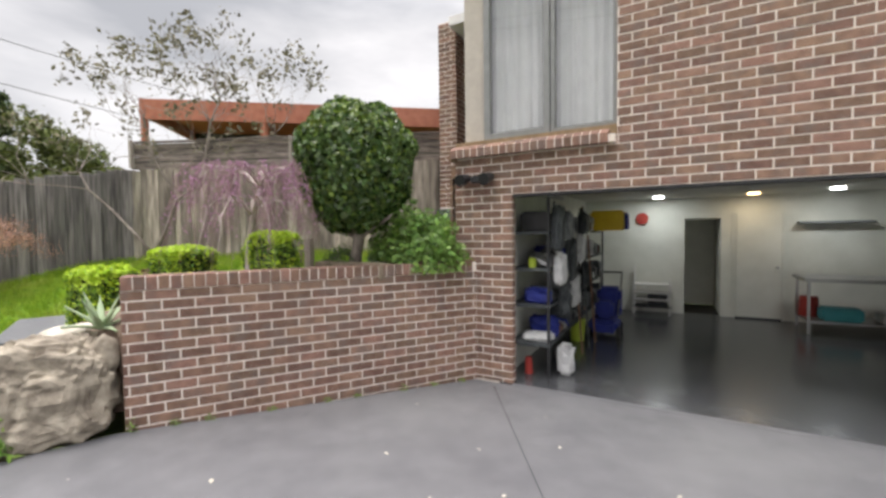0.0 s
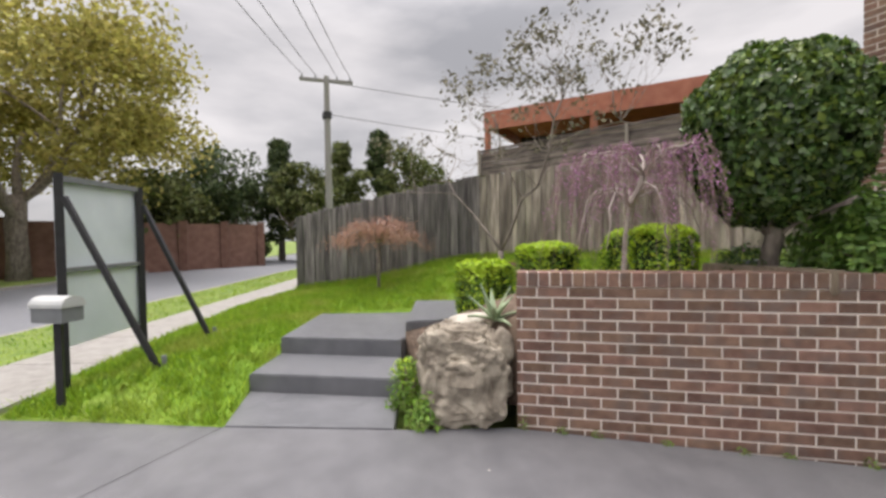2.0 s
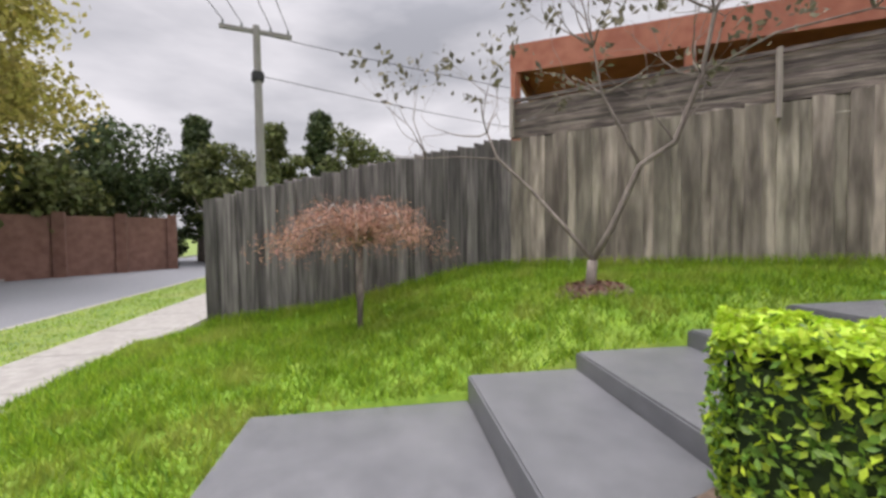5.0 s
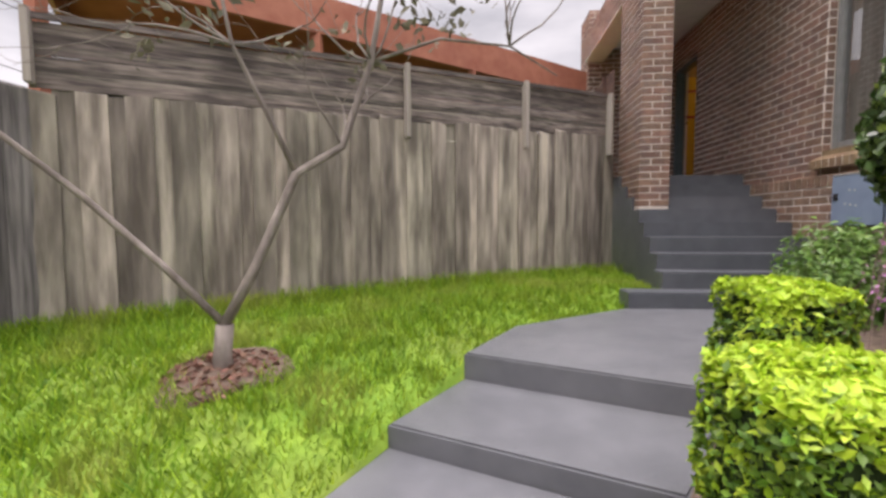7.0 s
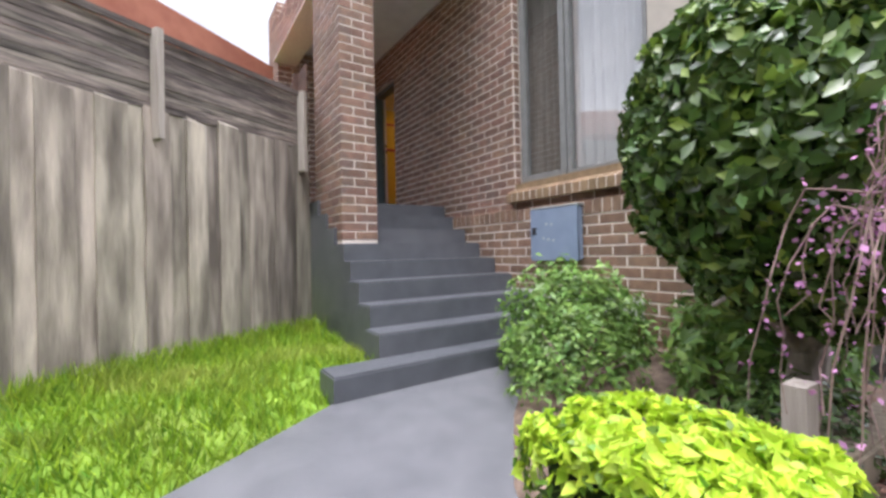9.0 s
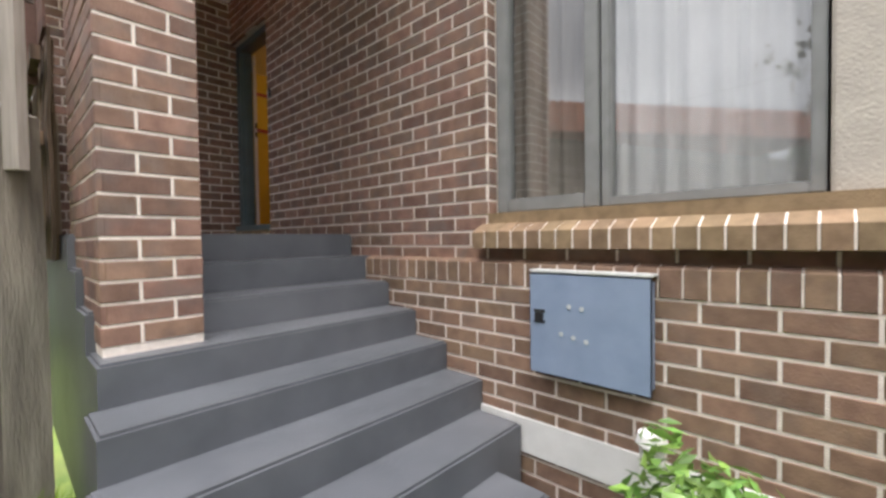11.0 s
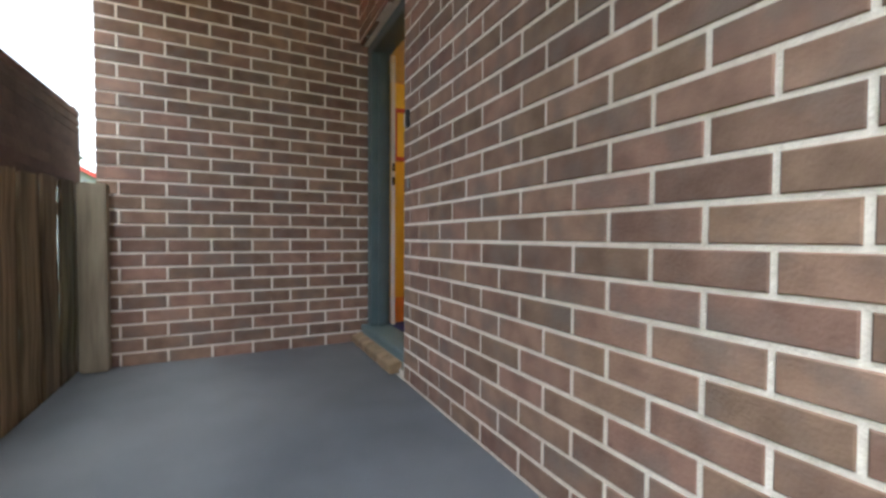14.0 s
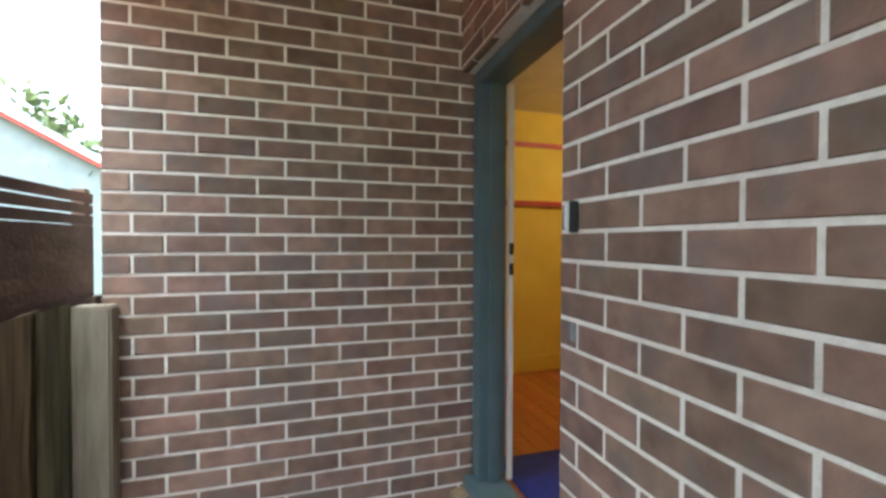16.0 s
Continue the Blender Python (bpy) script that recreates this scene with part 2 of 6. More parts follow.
M_MAPLE = mat("russet_leaf", (0.34, 0.18, 0.13), (0.5, 0.30, 0.22), 0.8, 8, 3, vary=0.35, through_light=0.3)
M_BLOSSOM = mat("purple_blossom", (0.38, 0.16, 0.33), (0.56, 0.29, 0.48), 0.8, 8, 3, vary=0.35, through_light=0.3)
M_OLIVE = mat("olive_leaf", (0.27, 0.25, 0.06), (0.52, 0.47, 0.145), 0.8, 0.8, 4, vary=0.45, through_light=0.42)
M_TUFT = mat("grey_olive_leaf", (0.12, 0.11, 0.07), (0.25, 0.23, 0.15), 0.8, 6, 4, vary=0.4, through_light=0.15)
M_CONIFER = mat("conifer_leaf", (0.03, 0.052, 0.02), (0.085, 0.115, 0.035), 0.85, 0.7, 4, vary=0.5, through_light=0.1)
M_CONIFER_LIGHT = mat("light_conifer_leaf", (0.06, 0.082, 0.024), (0.15, 0.165, 0.05), 0.85, 0.7, 4, vary=0.5, through_light=0.15)
M_AGAVE = mat("agave_leaf", (0.24, 0.33, 0.19), (0.36, 0.44, 0.27), 0.5, 6, 4, stretch=(3, 3, 0.6))
M_FASCIA = mat("terracotta_fascia", (0.36, 0.12, 0.07), (0.46, 0.18, 0.11), 0.75, 6, 5, 0.2, 40, blotch=0.3, blotch_scale=1.4, blotch_colour=(0.28, 0.1, 0.07))
# Near-black fill painted where deep shade lies: carport back, passage floor.
M_DARK = mat("near_black_fill", (0.03, 0.025, 0.022), (0.05, 0.042, 0.036), 0.8, 6, 5, 0.3, 40)
M_FRAME = mat("grey_aluminium", (0.19, 0.195, 0.19), (0.23, 0.235, 0.23), 0.45, 10, 4, 0.05, 60, spec=0.5)
M_TAN = mat("tan_render", (0.42, 0.38, 0.33), (0.48, 0.44, 0.38), 0.9, 12, 6, 0.3, 90)
M_DOORFRAME = mat("blue_grey_gloss_paint", (0.085, 0.125, 0.135), (0.105, 0.15, 0.16), 0.4, 8, 4, 0.08, 60)
M_SOFFIT = mat("grey_soffit", (0.68, 0.67, 0.65), (0.75, 0.74, 0.72), 0.85, 6, 5, 0.1, 60)
M_METER = mat("blue_grey_steel", (0.20, 0.26, 0.36), (0.235, 0.30, 0.41), 0.45, 7, 4, 0.1, 40, blotch=0.25, blotch_scale=2.5, blotch_colour=(0.27, 0.33, 0.42))
M_WHITE = mat("white_paint", (0.66, 0.65, 0.62), (0.74, 0.73, 0.70), 0.6, 8, 4, 0.1, 60)
M_PLASTER = mat("cream_plaster", (0.62, 0.62, 0.56), (0.70, 0.70, 0.64), 0.9, 3, 5, 0.15, 60)
M_YELLOW_WALL = mat("yellow_wall", (0.66, 0.46, 0.06), (0.72, 0.52, 0.08), 0.8, 3, 4, 0.1, 60)
M_TIMBER_FLOOR = mat("orange_timber_floor", (0.36, 0.11, 0.025), (0.46, 0.16, 0.04), 0.35, 6, 5, vary=0.2, stretch=(1, 8, 1))
M_BLACK = mat("black_paint", (0.012, 0.012, 0.013), (0.022, 0.022, 0.024), 0.5, 10, 4)
M_SIGN = mat("white_sign_back", (0.62, 0.68, 0.71), (0.70, 0.76, 0.79), 0.55, 2, 4, blotch=0.3, blotch_scale=1.2, blotch_colour=(0.42, 0.5, 0.5))
M_MAIL_GREY = mat("grey_mailbox", (0.16, 0.17, 0.175), (0.20, 0.21, 0.215), 0.5, 8, 4)
M_MAIL_WHITE = mat("pale_mailbox_lid", (0.46, 0.47, 0.46), (0.54, 0.55, 0.53), 0.45, 8, 4)
M_POLE = mat("pole_timber", (0.22, 0.21, 0.2), (0.30, 0.29, 0.275), 0.9, 6, 6, 0.5, 40, stretch=(4, 4, 0.3))
M_FARBRICK = mat("far_brick", (0.15, 0.075, 0.055), (0.22, 0.12, 0.09), 0.9, 3, 6, blotch=0.3, blotch_scale=0.6, blotch_colour=(0.1, 0.06, 0.045))
M_ROOFTILE = mat("red_roof_tile", (0.30, 0.075, 0.04), (0.40, 0.11, 0.06), 0.85, 3, 5, 0.3, 10)
M_CURTAIN = mat("sheer_curtain", (0.82, 0.83, 0.82), (0.9, 0.91, 0.9), 0.9, 5, 3, through_light=0.12)
M_CURTAIN_BEIGE = mat("beige_curtain", (0.30, 0.275, 0.24), (0.42, 0.39, 0.345), 0.9, 5, 3, stretch=(3, 3, 0.2))
# Dark grey that puts the room's dimness into its surfaces.
M_DARK_ROOM = mat("painted_dim_room", (0.16, 0.15, 0.14), (0.2, 0.19, 0.17), 0.9, 3, 3)
M_GLASS = glass_mat("window_glass")
M_STEEL = mat("steel_bench", (0.30, 0.30, 0.29), (0.38, 0.38, 0.37), 0.35, 5, 4, metal=0.8)
M_BLUE = mat("blue_fabric", (0.012, 0.02, 0.16), (0.02, 0.035, 0.26), 0.7, 6, 4, 0.2, 40)
M_YELLOW = mat("yellow_plastic", (0.72, 0.46, 0.01), (0.80, 0.55, 0.02), 0.4, 6, 4)
M_RED = mat("red_plastic", (0.35, 0.03, 0.025), (0.42, 0.05, 0.035), 0.5, 6, 4)
M_TEAL = mat("teal_plastic", (0.03, 0.26, 0.29), (0.05, 0.33, 0.36), 0.5, 6, 4)
M_LIME = mat("lime_plastic", (0.32, 0.42, 0.03), (0.40, 0.5, 0.05), 0.5, 6, 4)
M_CLOTH_WHITE = mat("white_bag", (0.5, 0.5, 0.5), (0.66, 0.66, 0.65), 0.7, 12, 5, 0.5, 20)
M_CLOTH_DARK = mat("dark_gear", (0.03, 0.035, 0.04), (0.09, 0.1, 0.1), 0.7, 12, 5, 0.4, 25)
M_LAMP_WARM = glow("warm_downlight", (1.0, 0.72, 0.35), 7.0)
M_LAMP_COOL = glow("cool_downlight", (0.9, 0.97, 1.0), 12.0)


# ---- builders ----
def mesh_from(name, verts, faces, smooth=False):
    me = bpy.data.meshes.new(name)
    me.from_pydata([tuple(map(float, v)) for v in verts], [], [tuple(map(int, f)) for f in faces])
    me.update()
    if smooth:
        me.polygons.foreach_set("use_smooth", [True] * len(me.polygons))
    return me


def put(name, me, material, parent=None, label=""):
    ob = new(name, me)
    if material and not me.materials:
        me.materials.append(material)
    if parent:
        ob.parent = parent
    return tagged(ob, label=label)


def part(name, bm, material, parent, label="", smooth=False):
    me = bpy.data.meshes.new(name)
    bmesh.ops.recalc_face_normals(bm, faces=bm.faces)
    bm.to_mesh(me)
    bm.free()
    if smooth:
        me.polygons.foreach_set("use_smooth", [True] * len(me.polygons))
    return put(name, me, material, parent, label)


def empty(name, place=(0, 0, 0), **tags):
    ob = new(name)
    ob.empty_display_size = 0.1
    ob.location = place
    return tagged(ob, **tags)


def box(bm, lo, hi, bevel=0.0, m=None):
    lo, hi = Vector(lo), Vector(hi)
    made = bmesh.ops.create_cube(bm, size=1.0, matrix=Matrix.Translation((lo + hi) / 2) @ Matrix.Diagonal((*(hi - lo), 1)))
    vs = made["verts"]
    if bevel > 0:
        es = list({e for v in vs for e in v.link_edges})
        out = bmesh.ops.bevel(bm, geom=es, offset=bevel, segments=2, affect="EDGES", clamp_overlap=True)
        vs = list({v for f in out["faces"] for v in f.verts} | {v for v in vs if v.is_valid})
    if m is not None:
        bmesh.ops.transform(bm, matrix=m, verts=vs)
    return bm


def one_box(lo, hi, bevel=0.0, m=None):
    return box(bmesh.new(), lo, hi, bevel, m)


def prism(bm, outline, z0, z1):
    """An upright block on a plan outline; z0 and z1 may be lists, one height a corner."""
    k = len(outline)
    z0 = z0 if isinstance(z0, (list, tuple)) else [z0] * k
    z1 = z1 if isinstance(z1, (list, tuple)) else [z1] * k
    lo = [bm.verts.new((x, y, a)) for (x, y), a in zip(outline, z0)]
    hi = [bm.verts.new((x, y, a)) for (x, y), a in zip(outline, z1)]
    bm.faces.new(lo[::-1])
    top = bm.faces.new(hi)
    for i in range(k):
        bm.faces.new((lo[i], lo[(i + 1) % k], hi[(i + 1) % k], hi[i]))
    return top


def beam(bm, a, b, w, h=None, roll=0.0):
    """A square bar from a to b."""
    a, b = Vector(a), Vector(b)
    d = b - a
    m = Matrix.Translation((a + b) / 2) @ d.to_track_quat("Z", "Y").to_matrix().to_4x4() @ pose(0, 0, 0, 0, 0, roll)
    h = h or w
    bmesh.ops.create_cube(bm, size=1.0, matrix=m @ Matrix.Diagonal((w, h, d.length, 1)))
    return bm


def rod(bm, a, b, r, r2=None, sides=8):
    a, b = Vector(a), Vector(b)
    d = b - a
    m = Matrix.Translation((a + b) / 2) @ d.to_track_quat("Z", "Y").to_matrix().to_4x4()
    bmesh.ops.create_cone(bm, cap_ends=True, segments=sides, radius1=r, radius2=r if r2 is None else r2, depth=d.length, matrix=m)
    return bm


def tube(points, radii, sides=7):
    """A tapered limb through the points."""
    verts, faces = [], []
    for i, p in enumerate(points):
        p = Vector(p)
        d = (Vector(points[min(i + 1, len(points) - 1)]) - Vector(points[max(i - 1, 0)])).normalized()
        q = d.to_track_quat("Z", "Y")
        for j in range(sides):
            a = 2 * math.pi * j / sides
            verts.append(p + q @ Vector((math.cos(a) * radii[i], math.sin(a) * radii[i], 0)))
    for i in range(len(points) - 1):
        for j in range(sides):
            faces.append((i * sides + j, i * sides + (j + 1) % sides, (i + 1) * sides + (j + 1) % sides, (i + 1) * sides + j))
    faces.append(tuple(range(sides))[::-1])
    faces.append(tuple((len(points) - 1) * sides + j for j in range(sides)))
    return verts, faces


def tubes(list_of_tubes):
    verts, faces = [], []
    for v, f in list_of_tubes:
        k = len(verts)
        verts += v
        faces += [tuple(i + k for i in q) for q in f]
    return verts, faces


def leaves(points, outward, size, rng, spread=0.9, narrow=0.45, droop=0.0):
    """Folded leaves of two triangles each, at the points, facing about outward."""
    points, outward = np.asarray(points, float), np.asarray(outward, float)
    k = len(points)
    n = outward + rng.normal(0, spread, (k, 3))
    n /= np.linalg.norm(n, axis=1, keepdims=True) + 1e-9
    t = rng.normal(0, 1, (k, 3))
    t[:, 2] -= droop
    t -= n * (t * n).sum(1, keepdims=True)
    t /= np.linalg.norm(t, axis=1, keepdims=True) + 1e-9
    s = np.cross(n, t)
    ln = size * rng.uniform(0.65, 1.3, (k, 1))
    base, tip = points - t * ln * 0.5, points + t * ln * 0.5
    left = points + s * ln * narrow * 0.5 + n * ln * 0.08
    right = points - s * ln * narrow * 0.5 + n * ln * 0.08
    verts = np.stack([base, left, tip, right], 1).reshape(-1, 3)
    i = np.arange(k)[:, None] * 4
    faces = np.concatenate([i + np.array([[0, 2, 1]]), i + np.array([[0, 3, 2]])], 1).reshape(-1, 3)
    return verts, faces


def fast_mesh(name, verts, tris):
    me = bpy.data.meshes.new(name)
    verts, tris = np.asarray(verts, np.float32), np.asarray(tris, np.int32)
    me.vertices.add(len(verts))
    me.vertices.foreach_set("co", verts.ravel())
    me.loops.add(tris.size)
    me.loops.foreach_set("vertex_index", tris.ravel())
    me.polygons.add(len(tris))
    me.polygons.foreach_set("loop_start", np.arange(0, tris.size, 3, dtype=np.int32))
    me.update(calc_edges=True)
    me.validate()
    return me


# ---- lie of the land ----
STREET_O, STREET_E, STREET_N = Vector((-4.06, -6.64)), Vector((-0.928, 0.372)), Vector((-0.372, -0.928))


def street(along, out, z):
    p = STREET_O + STREET_E * along + STREET_N * out
    return (p.x, p.y, z)


def drive_z(x, y):
    return -0.12 * min(1.0, max(0.0, (y + 2.44) / 2.74))


def lawn_slope(x, y):
    z = float(np.interp(y, (-6.9, -6.2, -5.3, -3.6, -2.2, -0.5, 0.4, 2.0, 4.0), (-0.03, 0.09, 0.27, 0.39, 0.54, 0.98, 1.07, 1.14, 1.13)))
    out = (Vector((x, y)) - STREET_O).dot(STREET_N)
    edge = min(1.0, max(0.0, (-out) / 1.1))
    return -0.03 + (z + 0.03) * (0.35 + 0.65 * edge) if out < 0 else -0.03


FENCE_A0, FENCE_A1 = Vector((-7.01, 0.13)), Vector((-1.78, 3.63))
FENCE_B0 = Vector((-8.62, -3.6))
PATH_LEFT = [(-2.62, -4.62), (-3.33, -4.44), (-4.0, -4.12), (-5.37, -3.5), (-4.82, -2.16), (-4.5, -1.42), (-4.14, -0.61), (-3.77, 0.07), (-3.38, 0.75), (-2.25, 1.5)]
PATH_RIGHT = [(-1.98, -3.36), (-2.54, -3.15), (-3.24, -2.9), (-3.36, -2.8), (-3.2, -2.02), (-3.02, -1.55), (-2.86, -1.08), (-2.36, -0.46), (-1.93, 0.23), (-1.45, 0.75), (-0.53, 1.5)]


def inside(x, y, poly):
    hit, k = False, len(poly)
    for i in range(k):
        (x1, y1), (x2, y2) = poly[i], poly[(i + 1) % k]
        if (y1 > y) != (y2 > y) and x < (x2 - x1) * (y - y1) / (y2 - y1) + x1:
            hit = not hit
    return hit


PATH_LEVEL = (0.0, 0.08, 0.24, 0.365, 0.45, 0.62, 0.75, 0.9, 0.97, 1.0)


def lawn_z(x, y):
    """The lawn, eased down to the path's edge and the drive's."""
    z, p = lawn_slope(x, y), Vector((x, y))
    best, level = 9.0, 0.0
    for i in range(len(PATH_LEFT) - 1):
        a, b = Vector(PATH_LEFT[i]), Vector(PATH_LEFT[i + 1])
        f = min(1.0, max(0.0, (p - a).dot(b - a) / (b - a).length_squared))
        d = (p - a.lerp(b, f)).length
        if d < best:
            best, level = d, PATH_LEVEL[i] * (1 - f) + PATH_LEVEL[i + 1] * f
    w = math.exp(-(best / 0.4) ** 2)
    z = z * (1 - w) + level * w
    for a, b in (((-2.62, -4.62), (-3.28, -5.8)), ((-3.28, -5.8), (-3.62, -6.45))):
        a, b = Vector(a), Vector(b)
        f = min(1.0, max(0.0, (p - a).dot(b - a) / (b - a).length_squared))
        w = math.exp(-((p - a.lerp(b, f)).length / 0.45) ** 2)
        z = z * (1 - w) + 0.012 * w
    return z


LAWN = PATH_LEFT[0:1] + PATH_LEFT[1:] + [(-1.8, 1.55), (-1.74, 3.6), tuple(FENCE_A1), tuple(FENCE_A0), tuple(FENCE_B0), street(5.8, 0, 0)[:2], street(1.2, 0, 0)[:2], (-3.62, -6.45), (-3.28, -5.8)]
BED = [(-1.74, -2.36), (0.1, 0.29), (-0.02, 0.32), (-0.02, 1.5)] + PATH_RIGHT[::-1][0:8] + [(-2.3, -2.55)]

# ---- ground, road, driveway ----
def grid_patch(poly, step, height, lift=0.0, skirt=0.0):
    """A sheet over a plan outline that follows a height."""
    bm = bmesh.new()
    vs = [bm.verts.new((x, y, 0)) for x, y in poly]
    bm.faces.new(vs)
    xs, ys = [p[0] for p in poly], [p[1] for p in poly]
    for axis, a, b in (((1, 0, 0), min(xs), max(xs)), ((0, 1, 0), min(ys), max(ys))):
        c = a + step
        while c < b - 0.01:
            bmesh.ops.bisect_plane(bm, geom=bm.verts[:] + bm.edges[:] + bm.faces[:], plane_co=Vector(axis) * c, plane_no=axis)
            c += step
    for v in bm.verts:
        v.co.z = height(v.co.x, v.co.y) + lift
    if skirt:
        rim = [e for e in bm.edges if e.is_boundary]
        low = bmesh.ops.extrude_edge_only(bm, edges=rim)
        for g in low["geom"]:
            if isinstance(g, bmesh.types.BMVert):
                g.co.z -= skirt
    return bm


ground = part("ground", one_box((-400, -400, -0.6), (400, 400, -0.22)), M_VERGE, None)
tagged(ground, label="flat grassy ground sheet reaching the horizon", category="ground", kind="structure")

bm = bmesh.new()
prism(bm, [street(-40, 3.5, 0)[:2], street(60, 3.5, 0)[:2], street(60, 11.5, 0)[:2], street(-40, 11.5, 0)[:2]], -0.3, -0.195)
road = tagged(part("road", bm, M_ASPHALT, None), label="grey asphalt suburban road", category="road", kind="structure")
for a, b, name in ((3.3, 3.5, "kerb"), (11.5, 11.7, "kerb")):
    bm = bmesh.new()
    prism(bm, [street(-40, a, 0)[:2], street(60, a, 0)[:2], street(60, b, 0)[:2], street(-40, b, 0)[:2]], -0.3, -0.09)
    tagged(part(name, bm, M_FOOTPATH, None), label="pale concrete kerb beside the road", category="kerb", kind="structure")
pavement = empty("pavement", label="pale concrete footpath in jointed slabs along the verge", category="footpath", kind="structure")
for i in range(-5, 20):
    bm = bmesh.new()
    prism(bm, [street(i * 1.5 + 0.008, 0.0, 0)[:2], street(i * 1.5 + 1.492, 0.0, 0)[:2], street(i * 1.5 + 1.492, 1.4, 0)[:2], street(i * 1.5 + 0.008, 1.4, 0)[:2]], -0.25, -0.045)
    part("slab", bm, M_FOOTPATH, pavement)
bm = bmesh.new()
prism(bm, [street(-0.5, 1.405, 0)[:2], street(60, 1.405, 0)[:2], street(60, 3.29, 0)[:2], street(-0.5, 3.29, 0)[:2]], -0.3, -0.075)
verge = tagged(part("verge", bm, M_VERGE, None), label="mown grass verge between footpath and kerb", category="grass", kind="structure")
bm = bmesh.new()
prism(bm, [street(-40, 11.705, 0)[:2], street(60, 11.705, 0)[:2], street(60, 17, 0)[:2], street(-40, 17, 0)[:2]], -0.3, -0.08)
tagged(part("verge", bm, M_VERGE, None), label="grass verge across the road", category="grass", kind="structure")

DRIVE = [(-3.62, -6.45), (-3.28, -5.8), (-2.62, -4.62), (-1.98, -3.36), (-1.62, -2.5), (0.27, 0.24), (0.70, 0.24), (5.6, 0.24), (9.0, 0.24), (9.0, -14.0), (-5.0, -14.0), (-4.0, -7.2)]
drive = tagged(part("driveway", grid_patch(DRIVE, 0.9, drive_z), M_DRIVE, None), label="dark grey painted concrete driveway with hairline joints", category="driveway", kind="structure")
for i, (a, b) in enumerate((((-2.62, -4.62), (0.9, -8.2)), ((0.55, 0.1), (4.4, -6.5)))):
    bm = bmesh.new()
    d = (Vector(b) - Vector(a)).normalized()
    nrm = Vector((-d.y, d.x)) * 0.003
    k = 12
    for j in range(k):
        p, q = Vector(a).lerp(Vector(b), j / k), Vector(a).lerp(Vector(b), (j + 1) / k)
        bm.faces.new([bm.verts.new((c.x, c.y, drive_z(c.x, c.y) + 0.004)) for c in (p - nrm, q - nrm, q + nrm, p + nrm)])
    tagged(part("joint", bm, M_GARAGE_FLOOR, drive), label="dark saw-cut joint")

lawn = tagged(part("lawn", grid_patch(LAWN, 0.3, lawn_z, 0.0, 0.4), M_GRASS_SOIL, None, smooth=True), label="bright green sloping front lawn", category="lawn", kind="structure")


RIGHT_LEVEL = (0.0, 0.1, 0.3, 0.45, 0.62, 0.70, 0.80, 0.98, 1.0, 1.01, 1.04)


def bed_z(x, y):
    """The bed, eased down to the path's edge and to the boulder."""
    p = Vector((x, y))
    z = float(np.interp(y, (-3.4, -2.6, -2.0, -1.2, 0.0, 1.6), (0.15, 0.72, 0.98, 1.12, 1.18, 1.22)))
    best, level = 9.0, 0.0
    for i in range(len(PATH_RIGHT) - 1):
        a, b = Vector(PATH_RIGHT[i]), Vector(PATH_RIGHT[i + 1])
        f = min(1.0, max(0.0, (p - a).dot(b - a) / (b - a).length_squared))
        d = (p - a.lerp(b, f)).length
        if d < best:
            best, level = d, RIGHT_LEVEL[i] * (1 - f) + RIGHT_LEVEL[i + 1] * f
    w = math.exp(-(best / 0.5) ** 2)
    return z * (1 - w) + level * w


bed = tagged(part("garden_bed", grid_patch(BED, 0.3, bed_z, 0.0, 0.7), M_SOIL, None, smooth=True), label="dark soil of the raised garden bed", category="soil", kind="structure")

rng = np.random.default_rng(5)


def scatter(poly, count, skip=None):
    xs, ys = [p[0] for p in poly], [p[1] for p in poly]
    out = []
    while len(out) < count:
        x, y = rng.uniform(min(xs), max(xs)), rng.uniform(min(ys), max(ys))
        if inside(x, y, poly) and not (skip and skip(x, y)):
            out.append((x, y))
    return out


def blades(spots, height, tall, wide):
    p = np.array([(x, y, height(x, y) - 0.005) for x, y in spots])
    k = len(p)
    a = rng.uniform(0, 2 * math.pi, k)
    lean = rng.normal(0, 0.5, (k, 2)) * tall
    h = tall * rng.uniform(0.5, 1.4, k)
    s = np.stack([np.cos(a) * wide, np.sin(a) * wide, np.zeros(k)], 1)
    tip = p + np.stack([lean[:, 0], lean[:, 1], h], 1)
    verts = np.stack([p - s, p + s, tip], 1).reshape(-1, 3)
    return verts, np.arange(3 * k).reshape(-1, 3)


def bare(x, y):
    return (x + 5.15) ** 2 + (y + 0.42) ** 2 < 0.09 * (0.8 + 0.4 * noise.noise((x * 3, y * 3, 0)))


v, t = blades(scatter(LAWN, 75000, bare), lawn_z, 0.05, 0.006)
grass = tagged(put("grass", fast_mesh("grass", v, t), M_GRASS), label="bright green lawn grass, unevenly mown", category="grass", kind="stuff")
clumps = []
for cx, cy in scatter(LAWN, 2600, bare):
    big = rng.uniform(0.02, 0.06)
    for _ in range(int(rng.uniform(8, 26))):
        q = (cx + rng.normal(0, big), cy + rng.normal(0, big))
        if inside(*q, LAWN):
            clumps.append(q)
v, t = blades(clumps, lawn_z, 0.085, 0.007)
tagged(put("grass_tufts", fast_mesh("grass_tufts", v, t), M_GRASS), label="taller uneven grass tufts on the lawn", category="grass", kind="stuff")
edge_spots = []
for a, b in ((FENCE_A0, FENCE_A1), (FENCE_B0, FENCE_A0)):
    nrm = Vector(((b - a).y, -(b - a).x)).normalized()
    for _ in range(5500):
        p = a.lerp(b, rng.uniform(0, 1)) + nrm * abs(rng.normal(0.03, 0.12))
        edge_spots.append((p.x, p.y))
